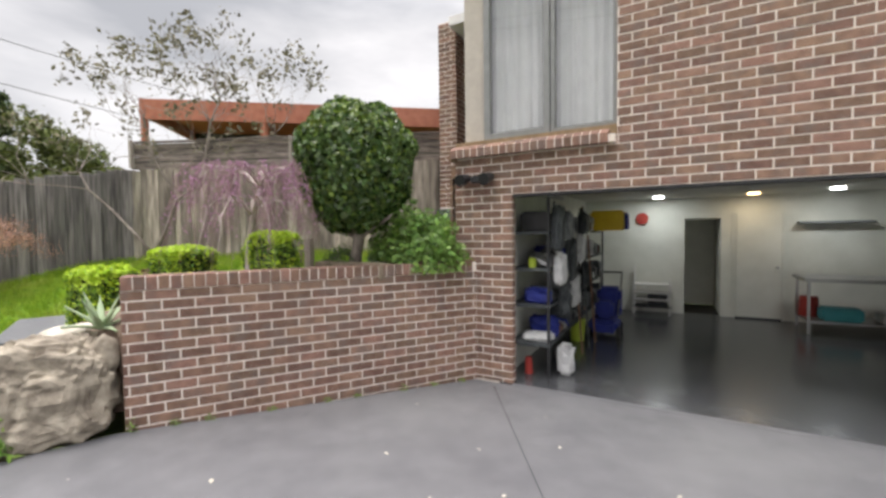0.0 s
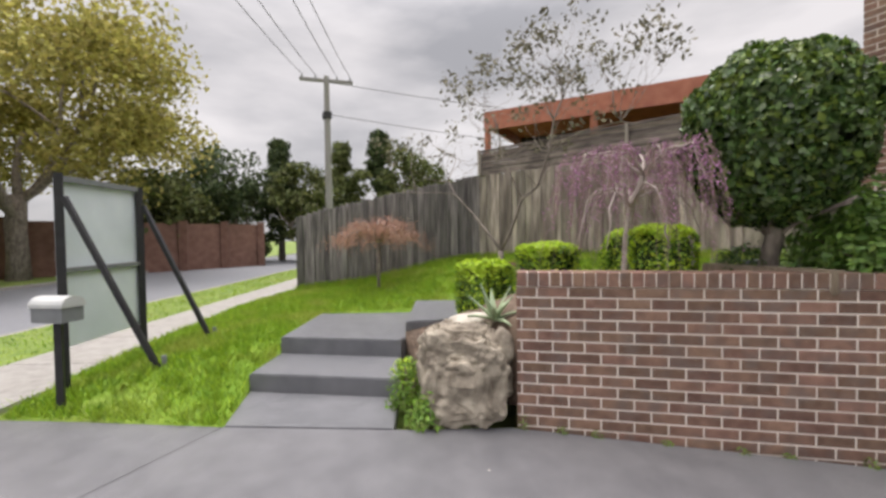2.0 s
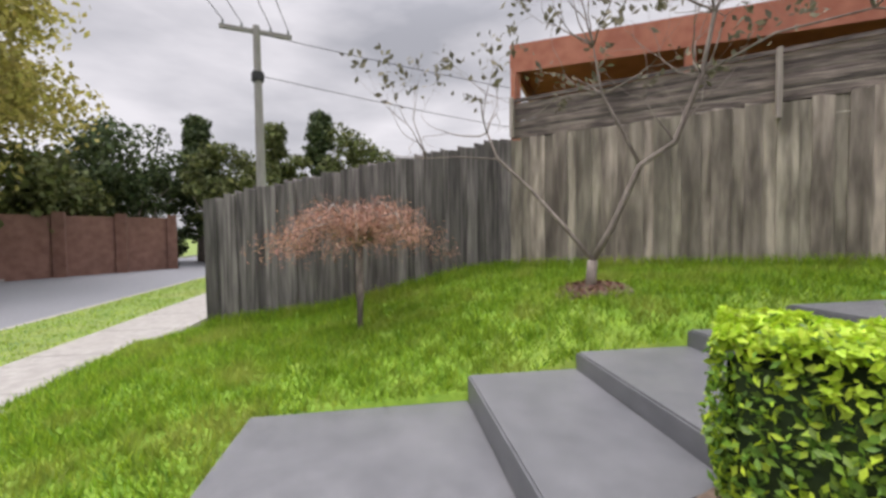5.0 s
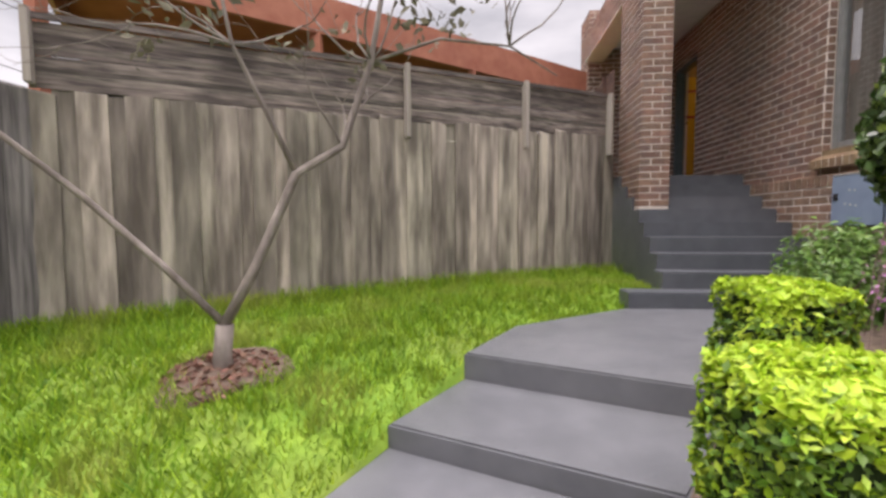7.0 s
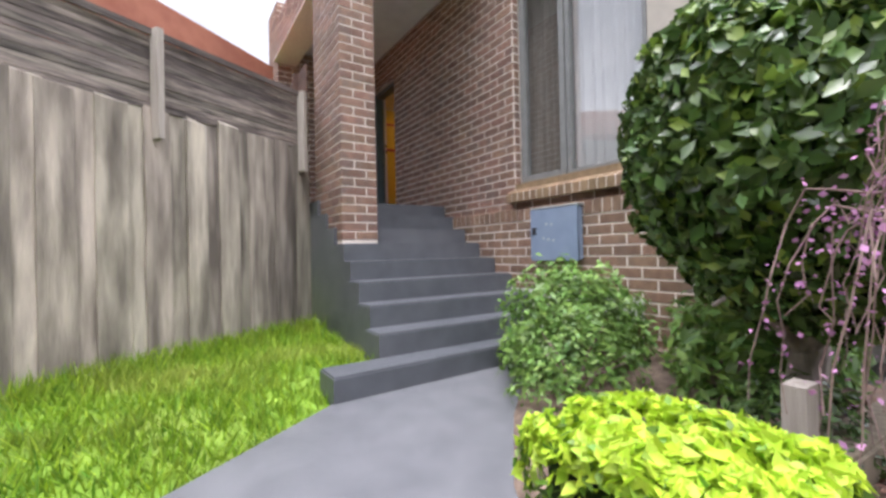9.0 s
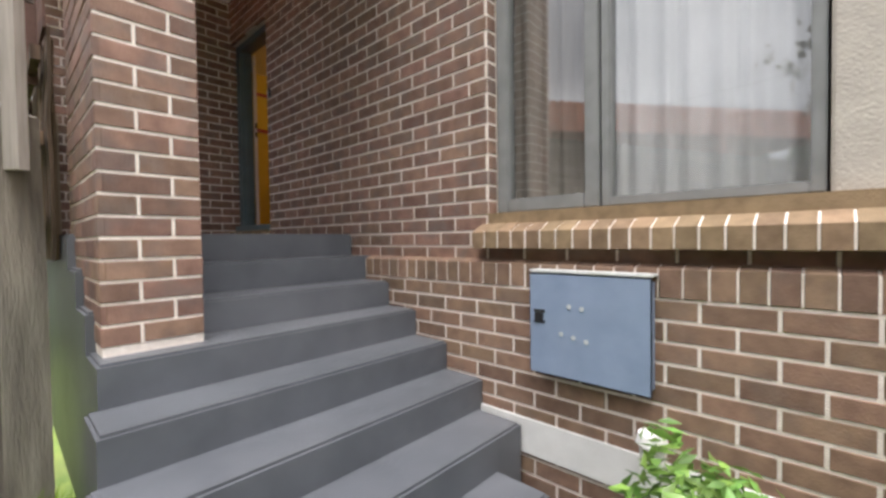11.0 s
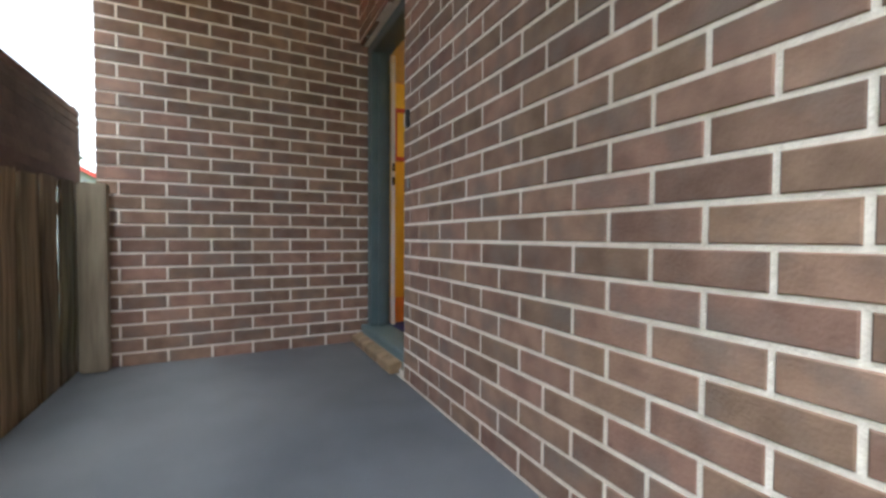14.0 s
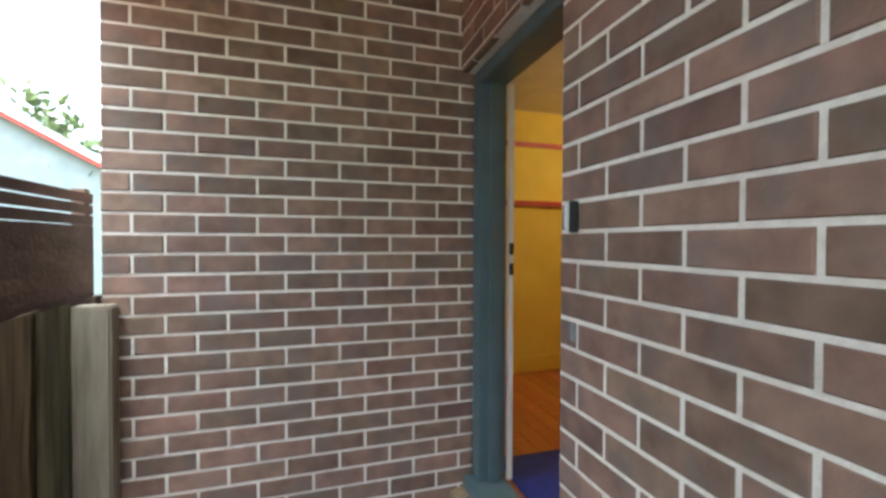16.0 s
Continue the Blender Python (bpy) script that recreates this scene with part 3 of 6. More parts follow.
v, t = blades(edge_spots, lawn_z, 0.14, 0.007)
tagged(put("long_grass", fast_mesh("long_grass", v, t), M_GRASS), label="longer uncut grass along the fence foot", category="grass", kind="stuff")
v, t = blades([(street(u, o, 0)[0], street(u, o, 0)[1]) for u, o in zip(rng.uniform(0, 25, 9000), rng.uniform(1.45, 3.25, 9000))], lambda x, y: -0.075, 0.05, 0.01)
tagged(put("verge_grass", fast_mesh("verge_grass", v, t), M_GRASS), label="short grass blades on the street verge", category="grass", kind="stuff")

# ---- path and steps ----
path_steps = empty("path", label="charcoal painted concrete path climbing in broad steps", category="path", kind="structure")
STEPS = [
    ([(-2.62, -4.62), (-1.98, -3.36), (-2.54, -3.15), (-3.33, -4.44)], -0.1, [0.006, 0.006, 0.035, 0.035]),
    ([(-3.33, -4.44), (-2.54, -3.15), (-3.24, -2.9), (-4.0, -4.12)], -0.1, 0.205),
    ([(-4.0, -4.12), (-3.24, -2.9), (-3.36, -2.8), (-4.82, -2.16), (-5.37, -3.5)], -0.1, 0.39),
    ([(-4.82, -2.16), (-3.36, -2.8), (-3.2, -2.02), (-4.5, -1.42)], 0.0, 0.567),
    ([(-4.5, -1.42), (-3.2, -2.02), (-2.86, -1.08), (-4.14, -0.61)], 0.1, 0.69),
    ([(-4.14, -0.61), (-2.86, -1.08), (-2.36, -0.46), (-3.77, 0.07)], 0.2, 0.812),
    ([(-3.77, 0.07), (-2.36, -0.46), (-1.93, 0.23), (-1.45, 0.75), (-0.53, 1.52), (-2.25, 1.47), (-3.38, 0.75)], 0.4, [0.985, 0.985, 1.0, 1.01, 1.03, 1.03, 1.01]),
]
for outline, z0, z1 in STEPS:
    bm = bmesh.new()
    top = prism(bm, outline, z0, z1)
    bmesh.ops.bevel(bm, geom=list(top.edges), offset=0.012, segments=2, affect="EDGES")
    part("step", bm, M_PATH, path_steps)

stairs = empty("stairs", label="charcoal painted concrete stairs up to the porch", category="stairs", kind="structure")
RISE, GO = 0.168, 0.27
for k in range(8, -1, -1):
    z, y = 2.528 - RISE * k, 3.60 - GO * k
    left = (-1.69, -1.69, -1.69, -1.69, -1.73, -1.76, -1.78, -1.83, -2.25)[k]
    right = (-0.004, -0.004, -0.072, -0.072, -0.072, -0.072, -0.1, -0.3, -0.53)[k]
    back = 6.5 if k == 0 else y + GO + 0.01
    bm = bmesh.new()
    top = prism(bm, [(left, y), (right, y + (0.05 if k == 8 else 0)), (right, back), (left, back)], 0.8 if k else 1.2, z)
    bmesh.ops.bevel(bm, geom=list(top.edges), offset=0.012, segments=2, affect="EDGES")
    part("landing" if k == 0 else "step", bm, M_STEP, stairs)

# ---- brickwork ----
def brick_mesh(name, w, h, deep=0.034, c=0.003):
    """One brick's face, chamfered; x along the wall, z up, the face towards -y at y = 0."""
    v = [(0, deep, 0), (w, deep, 0), (w, deep, h), (0, deep, h), (0, c, 0), (w, c, 0), (w, c, h), (0, c, h),
         (c, 0, c), (w - c, 0, c), (w - c, 0, h - c), (c, 0, h - c)]
    f = [(8, 9, 10, 11), (4, 5, 9, 8), (5, 6, 10, 9), (6, 7, 11, 10), (7, 4, 8, 11), (0, 1, 5, 4), (1, 2, 6, 5), (2, 3, 7, 6), (3, 0, 4, 7)]
    return v, f


COURSE, PORCH_COURSE = 0.086, 0.0879
STRIDE = {COURSE: 0.24, PORCH_COURSE: 0.2453}
WHOLE_BRICK = {}
for c, step in STRIDE.items():
    for m_ in (M_BRICK, M_BRICK_WARM):
        WHOLE_BRICK[c, m_] = mesh_from("brick", *brick_mesh("brick", step - 0.013, c - 0.013))
        WHOLE_BRICK[c, m_].materials.append(m_)


def masonry(core, o, u, length, z0, z1, phase_u=0.0, phase_z=0.0, holes=(), singles=None, course=COURSE, material=M_BRICK):
    """Running bond on the face that starts at o and goes along u, its front to the right of u. singles(s, z): built as a piece of its own."""
    o, u = Vector(o), Vector(u)
    m = Matrix(((u.x, -u.y, 0, o.x), (u.y, u.x, 0, o.y), (0, 0, 1, 0), (0, 0, 0, 1)))
    verts, faces, made = [], [], 0
    full, step = WHOLE_BRICK[course, material], STRIDE[course]
    k = math.floor((z0 - phase_z) / course)
    while phase_z + k * course < z1 - 0.01:
        za, zb = max(z0, phase_z + k * course + 0.0065), min(z1, phase_z + (k + 1) * course - 0.0065)
        if zb - za > 0.015:
            cuts = [(a, b) for a, b, c, d in holes if c < zb - 0.012 and d > za + 0.012]
            s = phase_u + (step / 2 if k % 2 else 0.0)
            s -= math.ceil((s + step) / step) * step
            while s < length:
                spans = [(max(0.003, s + 0.0065), min(length - 0.003, s + step - 0.0065))]
                for a, b in cuts:
                    spans = [q for p, r in spans for q in ((p, min(r, a - 0.003)), (max(p, b + 0.003), r)) if q[1] > q[0]]
                for p, r in spans:
                    if r - p < 0.008:
                        continue
                    zj, dj = za + random.uniform(-0.001, 0.001), random.uniform(-0.0015, 0.0015)
                    if r - p > step - 0.0135 and zb - za > course - 0.0135 and singles and made < 300 and singles(p, za):
                        ob = new("brick", full)
                        ob.parent = core
                        ob.matrix_basis = m @ Matrix.Translation((p, dj, zj))
                        made += 1
                    else:
                        n = len(verts)
                        bv, bf = brick_mesh("", r - p, zb - za)
                        verts += [m @ Vector((x + p, y + dj, z + zj)) for x, y, z in bv]
                        faces += [tuple(i + n for i in q) for q in bf]
                s += step
        k += 1
    if verts:
        rest = put("brickwork", mesh_from("brickwork", verts, faces), material, core, "brown bricks in running bond")
        tagged(rest, kind="stuff")


def rowlock(parent, o, u, length, z, high=0.115, slope=0.0, proud=0.006, material=None, step=0.086, deep=0.11, count=None):
    """A course of bricks on edge; slope: how far the top leans back."""
    o, u = Vector(o), Vector(u)
    m = Matrix(((u.x, -u.y, 0, o.x), (u.y, u.x, 0, o.y), (0, 0, 1, 0), (0, 0, 0, 1)))
    c, w = 0.004, step - 0.008
    v = [(c, -proud, z + c), (w - c, -proud, z + c), (w - c, -proud, z + high - c), (c, -proud, z + high - c),
         (0, -proud + c, z), (w, -proud + c, z), (w, -proud + c, z + high), (0, -proud + c, z + high),
         (0, deep, z), (w, deep, z), (w, deep, z + high + slope), (0, deep, z + high + slope)]
    f = [(0, 1, 2, 3), (4, 5, 1, 0), (5, 6, 2, 1), (6, 7, 3, 2), (7, 4, 0, 3), (7, 6, 10, 11), (4, 8, 9, 5), (5, 9, 10, 6), (8, 4, 7, 11), (8, 11, 10, 9)]
    me = mesh_from("brick", v, f)
    me.materials.append(material or M_BRICK)
    run, back = int(length / step) * step - 0.004, 0.0045 - proud
    jv = [m @ Vector(p) for x in (0.006, run) for p in ((x, back, z + 0.004), (x, deep - 0.004, z + 0.004), (x, deep - 0.004, z + high + slope - 0.006), (x, back, z + high - 0.004))]
    put("mortar_joint", mesh_from("mortar_joint", jv, [(0, 1, 2, 3), (7, 6, 5, 4), (0, 4, 5, 1), (1, 5, 6, 2), (2, 6, 7, 3), (3, 7, 4, 0)]), M_MORTAR, parent)
    for i in range(int(length / step)):
        ob = new("brick", me)
        ob.parent = parent
        ob.matrix_basis = m @ Matrix.Translation((i * step + 0.005, random.uniform(-0.003, 0.002), random.uniform(-0.002, 0.002)))


def core_boxes(name, boxes, material, **tags):
    bm = bmesh.new()
    for lo, hi in boxes:
        box(bm, lo, hi)
    return tagged(part(name, bm, material, None), kind="structure", **tags)


R = 0.0045
# retaining wall, from its free end to the house
RW0, RW1 = Vector((-1.615, -2.44)), Vector((0.268, 0.296))
rw_u = (RW1 - RW0).normalized()
rw_n = Vector((rw_u.y, -rw_u.x))
rw_len = (RW1 - RW0).length
bm = bmesh.new()
q = [RW0 - rw_n * R + rw_u * R, RW1 - rw_n * R, RW1 - rw_n * 0.2, RW0 - rw_n * (0.215) + rw_u * R]
prism(bm, [tuple(p) for p in q], -0.35, 1.232)
retaining = tagged(part("retaining_wall", bm, M_MORTAR, None), label="brown brick retaining wall capped with bricks on edge", category="wall", kind="structure")
masonry(retaining, RW0, rw_u, rw_len, -0.13, 1.128, 0.16, 0.012, singles=lambda s, z: True)
masonry(retaining, RW0 - rw_n * 0.222, -rw_n * -1.0, 0.222, 0.0, 1.128, 0.0, 0.012)
rowlock(retaining, RW0, rw_u, rw_len, 1.131, 0.112, deep=0.222)

# front wall over the garage
front = core_boxes("wall_front", [((0.008, 0.3 + R, -0.3), (0.6965, 0.41, 2.50)), ((0.70, 0.3 + R, 1.985), (5.6, 0.41, 2.50)), ((5.6, 0.3 + R, -0.3), (8.0, 0.41, 6.0)),
                                  ((1.77, 0.3 + R, 2.50), (5.6, 0.41, 6.0)), ((0.008, 0.3 + R, 4.9), (1.77, 0.41, 6.0))], M_MORTAR,
                   label="brown brick front wall above the wide garage opening", category="wall")
masonry(front, (0.0, 0.3), (1, 0), 8.0, -0.12, 6.0, 0.1, 0.007, holes=((0.70, 5.6, -1, 1.985), (-0.1, 1.77, 2.49, 4.9)), singles=lambda s, z: s < 4.3 and (z < 2.8 or s > 1.7))
# brick reveals of the garage opening
masonry(front, (0.70, 0.3), (0, 1), 0.11, -0.12, 1.985, 0.1, 0.007)

# west wall with the porch door
LINTEL = 4.777
west = core_boxes("wall_west", [((R, 0.42, 0.7), (0.11, 2.25, 2.50)), ((R, 2.25, 0.7), (0.11, 5.045, 6.0)), ((R, 0.42, 4.9), (0.11, 2.25, 6.0)), ((R, 5.045, LINTEL), (0.11, 5.975, 6.0)),
                                ((R, 5.045, 0.7), (0.11, 5.975, 2.56)), ((-0.066, 0.42, 0.7), (R, 3.75, 2.30))], M_MORTAR,
                  label="brown brick porch wall with a projecting plinth", category="wall")
masonry(west, (0.0, 5.045), (0, -1), 4.745, 2.33, 6.0, 0.0873, 2.3433, course=PORCH_COURSE, holes=((2.795, 5.2, 2.50, 4.9),), singles=lambda s, z: s < 3.2 and z < 4.4)
masonry(west, (0.0, 5.975), (0, -1), 0.93, LINTEL, 6.0, 1.0173, 2.3433, course=PORCH_COURSE)
masonry(west, (-0.07, 3.75), (0, -1), 3.45, 1.0, 2.216, 1.219, 2.216, singles=lambda s, z: z > 1.2, course=PORCH_COURSE, material=M_BRICK_WARM)
rowlock(west, (-0.068, 3.693), (0, -1), 3.39, 2.222, 0.122, 0.02, proud=0.004, deep=0.075, material=M_BRICK_WARM, step=0.0908)

masonry(west, (0.004, 2.2465), (1, 0), 0.083, 2.58, 4.9, 0.0, 2.3433, course=PORCH_COURSE)

# end wall of the porch
end = core_boxes("wall_end", [((-1.588 + R, 5.981 + R, 2.3), (0.115, 6.65, 6.0))], M_MORTAR, label="brown brick end wall of the porch", category="wall")
masonry(end, (-1.588, 5.981), (1, 0), 1.738, 2.50, 6.0, 1.5808, 2.5185, course=PORCH_COURSE, singles=lambda s, z: z < 5.2)
masonry(end, (-1.588, 6.65), (0, -1), 0.669, 2.4, 6.0, 0.0, 2.5185, course=PORCH_COURSE)

# pillar and the beam over the porch's open side
pillar = core_boxes("pillar", [((-1.66 + R, 2.90 + R, 2.0), (-1.29 - R, 3.76, 5.5)), ((-1.66 + R, 3.7, 5.0), (-1.29 - R, 5.977, 5.5))], M_MORTAR, label="brown brick porch pillar and beam", category="pillar")
masonry(pillar, (-1.66, 2.90), (1, 0), 0.37, 2.04, 5.5, 0.136, 2.762, singles=lambda s, z: True, course=PORCH_COURSE)
masonry(pillar, (-1.66, 3.76), (0, -1), 0.86, 2.04, 5.5, 0.04, 2.762, course=PORCH_COURSE)
masonry(pillar, (-1.29, 2.90), (0, 1), 0.86, 2.04, 5.5, 0.04, 2.762, course=PORCH_COURSE)
masonry(pillar, (-1.66, 5.977), (0, -1), 2.207, 5.0, 5.5, 0.04, 0.03)
porch_ceiling = tagged(part("porch_ceiling", one_box((-1.28, 2.6, 5.25), (-0.01, 5.977, 5.42), 0.01), M_SOFFIT, None), label="flat grey porch ceiling", category="ceiling", kind="structure")

# ---- windows ----
def window(name, frame_at, glass_at, spans, z0, z1, along, label):
    """A window of the spans, framed; along: 'x' or 'y'."""
    win = empty(name, label=label, category="window", kind="structure")
    d0, d1 = frame_at

    def at(a, b, c, d, e0=d0, e1=d1):
        return ((a, e0, c), (b, e1, d)) if along == "x" else ((e0, a, c), (e1, b, d))
    for i, (a, b, sash) in enumerate(spans):
        w = 0.075 if sash else 0.045
        fr = part("sash" if sash else "window_frame", one_box(*at(a, a + w, z0, z1), 0.006), M_FRAME, win)
        for q in (at(b - w, b, z0, z1), at(a + w, b - w, z0, z0 + w), at(a + w, b - w, z1 - w, z1)):
            part("window_frame", one_box(*q, 0.006), M_FRAME, win)
        lo, hi = at(a + w, b - w, z0 + w, z1 - w, glass_at, glass_at)
        corners = [lo, (hi[0], hi[1], lo[2]), hi, (lo[0], lo[1], hi[2])]
        pane = put("pane", mesh_from("pane", corners if along == "x" else corners[::-1], [(0, 1, 2, 3)]), M_GLASS, win)
        pane.visible_shadow = False
    return win


window("window_1", (0.088, 0.172), 0.125, ((1.64, 2.245, True), (0.82, 1.63, False)), 2.625, 4.9, "y", "grey aluminium window with sheer curtains behind")
window("window_2", (0.40, 0.49), 0.44, ((0.33, 1.09, True), (1.10, 1.765, False)), 2.625, 4.9, "x", "grey aluminium corner window with sheer curtains behind")
post = tagged(part("window_post", one_box((0.06, 0.46, 2.6), (0.32, 0.81, 4.9), 0.01), M_TAN, None), label="tan rendered corner post between the windows", category="post", kind="structure")
sill = empty("window_sill", label="tan brick sill of bricks on edge", category="sill", kind="structure")
rowlock(sill, (-0.09, 2.30), (0, -1), 2.0, 2.42, 0.095, 0.085, proud=0.0, deep=0.17, material=M_BRICK_TAN)
rowlock(sill, (-0.02, 0.21), (1, 0), 1.80, 2.42, 0.095, 0.085, proud=0.0, deep=0.17, material=M_BRICK)
part("sill_bed", box(one_box((-0.085, 0.33, 2.425), (0.12, 2.28, 2.51)), (0.0, 0.225, 2.425), (1.76, 0.44, 2.50)), M_MORTAR, sill)
bm = bmesh.new()
box(bm, (0.0, 0.501, 2.50), (0.16, 2.25, 2.62))
box(bm, (0.0, 0.33, 2.50), (1.77, 0.50, 2.615))
part("sill_bed", bm, M_BRICK_TAN, sill)


def curtain(a, b, z0, z1, along, at, waves, deep, label, material):
    k = waves * 8
    verts = []
    for j in range(2):
        for i in range(k + 1):
            s = a + (b - a) * i / k
            o = at + deep * math.sin(i * math.pi / 4 + 0.6 * math.sin(i * 0.37)) * (0.6 + 0.4 * j)
            verts.append((s, o, (z0, z1)[j]) if along == "x" else (o, s, (z0, z1)[j]))
    faces = [(i, i + 1, k + 2 + i, k + 1 + i) for i in range(k)]
    return tagged(put("curtain", mesh_from("curtain", verts, faces, True), material), label=label, category="curtain")


curtain(0.85, 1.62, 2.64, 4.88, "y", 0.195, 7, 0.03, "white sheer curtain hanging in soft folds", M_CURTAIN)
curtain(1.66, 2.235, 2.64, 4.88, "y", 0.20, 5, 0.03, "beige lined curtain drawn behind the sash", M_CURTAIN_BEIGE)
curtain(0.36, 1.08, 2.64, 4.88, "x", 0.54, 6, 0.03, "white sheer curtain behind the corner window", M_CURTAIN)
curtain(1.11, 1.75, 2.64, 4.88, "x", 0.54, 6, 0.03, "white sheer curtain hanging to the sill", M_CURTAIN)
# Room shell behind the curtains, low light painted into its colour.
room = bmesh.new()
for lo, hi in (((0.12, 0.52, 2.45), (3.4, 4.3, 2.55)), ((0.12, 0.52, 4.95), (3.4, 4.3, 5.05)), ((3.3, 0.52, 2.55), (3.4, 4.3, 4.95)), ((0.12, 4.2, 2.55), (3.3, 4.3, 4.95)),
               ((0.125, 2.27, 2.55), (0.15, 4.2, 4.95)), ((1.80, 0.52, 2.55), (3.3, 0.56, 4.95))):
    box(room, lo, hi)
tagged(part("wall_room", room, M_DARK_ROOM, None), label="plastered room behind the windows, its dimness painted in dark grey", category="wall", kind="structure")

# ---- porch door and hall ----
door = empty("door_1", label="open doorway with a blue-grey painted timber frame", category="door", kind="structure")
part("jamb", one_box((0.064, 5.878, 2.66), (0.213, 5.972, 4.735), 0.006), M_DOORFRAME, door)
part("door_stop", one_box((0.117, 5.85, 2.66), (0.176, 5.878, 4.70), 0.004), M_DOORFRAME, door)
part("jamb", one_box((0.115, 5.05, 2.66), (0.213, 5.075, 4.735), 0.006), M_DOORFRAME, door)
part("head", one_box((0.064, 5.05, 4.70), (0.213, 5.972, LINTEL - 0.005), 0.006), M_DOORFRAME, door)
part("threshold", one_box((0.01, 5.05, 2.60), (0.215, 5.97, 2.66), 0.006), M_DOORFRAME, door)
part("inner_jamb", one_box((0.216, 5.855, 2.66), (0.245, 5.875, 4.70), 0.002), M_WHITE, door, "white painted inner jamb")
for z in (3.725, 3.83):
    part("strike_plate", one_box((0.219, 5.848, z), (0.242, 5.856, z + 0.06), 0.002), M_BLACK, door, "black steel strike plate")
rowlock(door, (-0.06, 5.975), (0, -1), 0.93, 2.532, 0.055, 0.015, proud=0.0, deep=0.08, material=M_BRICK_TAN)
bell = empty("door_bell", label="small white and black doorbell on the brick wall", category="doorbell")
part("plate", one_box((-0.02, 4.966, 3.932), (0.0, 5.0, 4.005), 0.004), M_WHITE, bell)
part("button", one_box((-0.026, 4.949, 3.922), (0.0, 4.965, 4.015), 0.003), M_BLACK, bell)
tag_plate = tagged(part("wall_tag", one_box((-0.006, 4.96, 3.60), (0.0, 4.984, 3.652), 0.002), M_MAIL_GREY, None), label="small grey plate fixed to the bricks", category="plate")
hall = bmesh.new()
box(hall, (0.23, 7.65, 2.5), (3.6, 7.75, 5.3))
box(hall, (3.5, 4.6, 2.5), (3.6, 7.65, 5.3))
box(hall, (0.23, 4.52, 2.5), (3.5, 4.6, 5.3))
box(hall, (0.12, 6.0, 2.5), (0.22, 7.65, 5.3))
box(hall, (0.12, 4.52, 2.5), (0.20, 5.04, 5.3))
tagged(part("wall_hall", hall, M_YELLOW_WALL, None), label="warm yellow painted hall walls", category="wall", kind="structure")
tagged(part("ceiling", one_box((0.12, 4.52, 5.2), (3.6, 7.75, 5.3)), M_WHITE, None), label="white hall ceiling", category="ceiling", kind="structure")
floor_hall = empty("floor_hall", label="polished orange timber floorboards in the hall", category="floor", kind="structure")
for i in range(28):
    part("board", one_box((0.23 + i * 0.12, 4.6, 2.56), (0.347 + i * 0.12, 7.65, 2.60), 0.002), M_TIMBER_FLOOR, floor_hall)
part("skirting", one_box((0.24, 7.61, 2.60), (3.5, 7.647, 2.76), 0.006), M_YELLOW_WALL, tagged(empty("baseboard"), label="painted skirting board", category="baseboard", kind="structure"))
mat_thing = tagged(part("door_mat", one_box((0.28, 5.4, 2.602), (1.3, 6.15, 2.615), 0.005), M_BLUE, None), label="dark blue door mat just inside", category="mat")
pic = empty("picture", label="wide framed picture in a dark red frame", category="picture")
for lo, hi in (((0.86, 7.61, 4.835), (2.2, 7.645, 4.885)), ((0.86, 7.61, 4.255), (2.2, 7.645, 4.305)), ((0.86, 7.61, 4.305), (0.91, 7.645, 4.835)), ((2.15, 7.61, 4.305), (2.2, 7.645, 4.835))):
    part("frame", one_box(lo, hi, 0.004), M_RED, pic)
part("canvas", one_box((0.91, 7.625, 4.305), (2.15, 7.64, 4.835)), M_YELLOW_WALL, pic, "ochre canvas")
# Unseen warm light and glowing disc, added to brighten the hall.
lamp("hall_fill", "POINT", (1.9, 6.4, 4.9), 0.65, (1.0, 0.66, 0.32), 0.12)
shade = tagged(part("hall_fill_disc", rod(bmesh.new(), (1.9, 6.4, 5.05), (1.9, 6.4, 5.2), 0.16, 0.12, 20), M_LAMP_WARM, None), label="warm glowing disc added under the hall ceiling, unseen", category="lamp")

# ---- meter box ----
meter = empty("meter_box", label="blue-grey steel electricity meter box on the plinth", category="meter box")
part("body", one_box((-0.14, 1.34, 1.83), (-0.068, 1.88, 2.30), 0.012), M_METER, meter)
part("lid", one_box((-0.154, 1.33, 1.822), (-0.142, 1.89, 2.308), 0.006), M_METER, meter)
bm = one_box((-0.156, 1.33, 2.309), (-0.064, 1.89, 2.322), 0.004)
part("rain_edge", bm, M_MAIL_WHITE, meter, "pale top flange")
for y, z in ((1.68, 2.16), (1.62, 2.155), (1.72, 2.03), (1.66, 2.02), (1.60, 2.01)):
    part("rivet", rod(bmesh.new(), (-0.160, y, z), (-0.154, y, z), 0.011, 0.008, 10), M_MAIL_WHITE, meter, "pale rivet cap")
part("lock", rod(bmesh.new(), (-0.165, 1.835, 2.1), (-0.154, 1.835, 2.1), 0.022, 0.022, 16), M_BLACK, meter, "black lock")
for z in (2.075, 2.125):
    part("mark", one_box((-0.1565, 1.805, z - 0.008), (-0.1542, 1.865, z + 0.008)), M_BLACK, meter, "small black printed mark")
flashing = tagged(part("wall_flashing", one_box((-0.085, 0.8, 1.36), (-0.072, 2.42, 1.545), 0.003), M_WHITE, None), label="white strip along the foot of the plinth", category="flashing", kind="structure")
pipe = tagged(part("pipe_cap", rod(bmesh.new(), (-0.19, 1.32, 1.2), (-0.19, 1.32, 1.66), 0.045, 0.045, 16), M_WHITE, None), label="white plastic vent pipe with a cap", category="pipe")
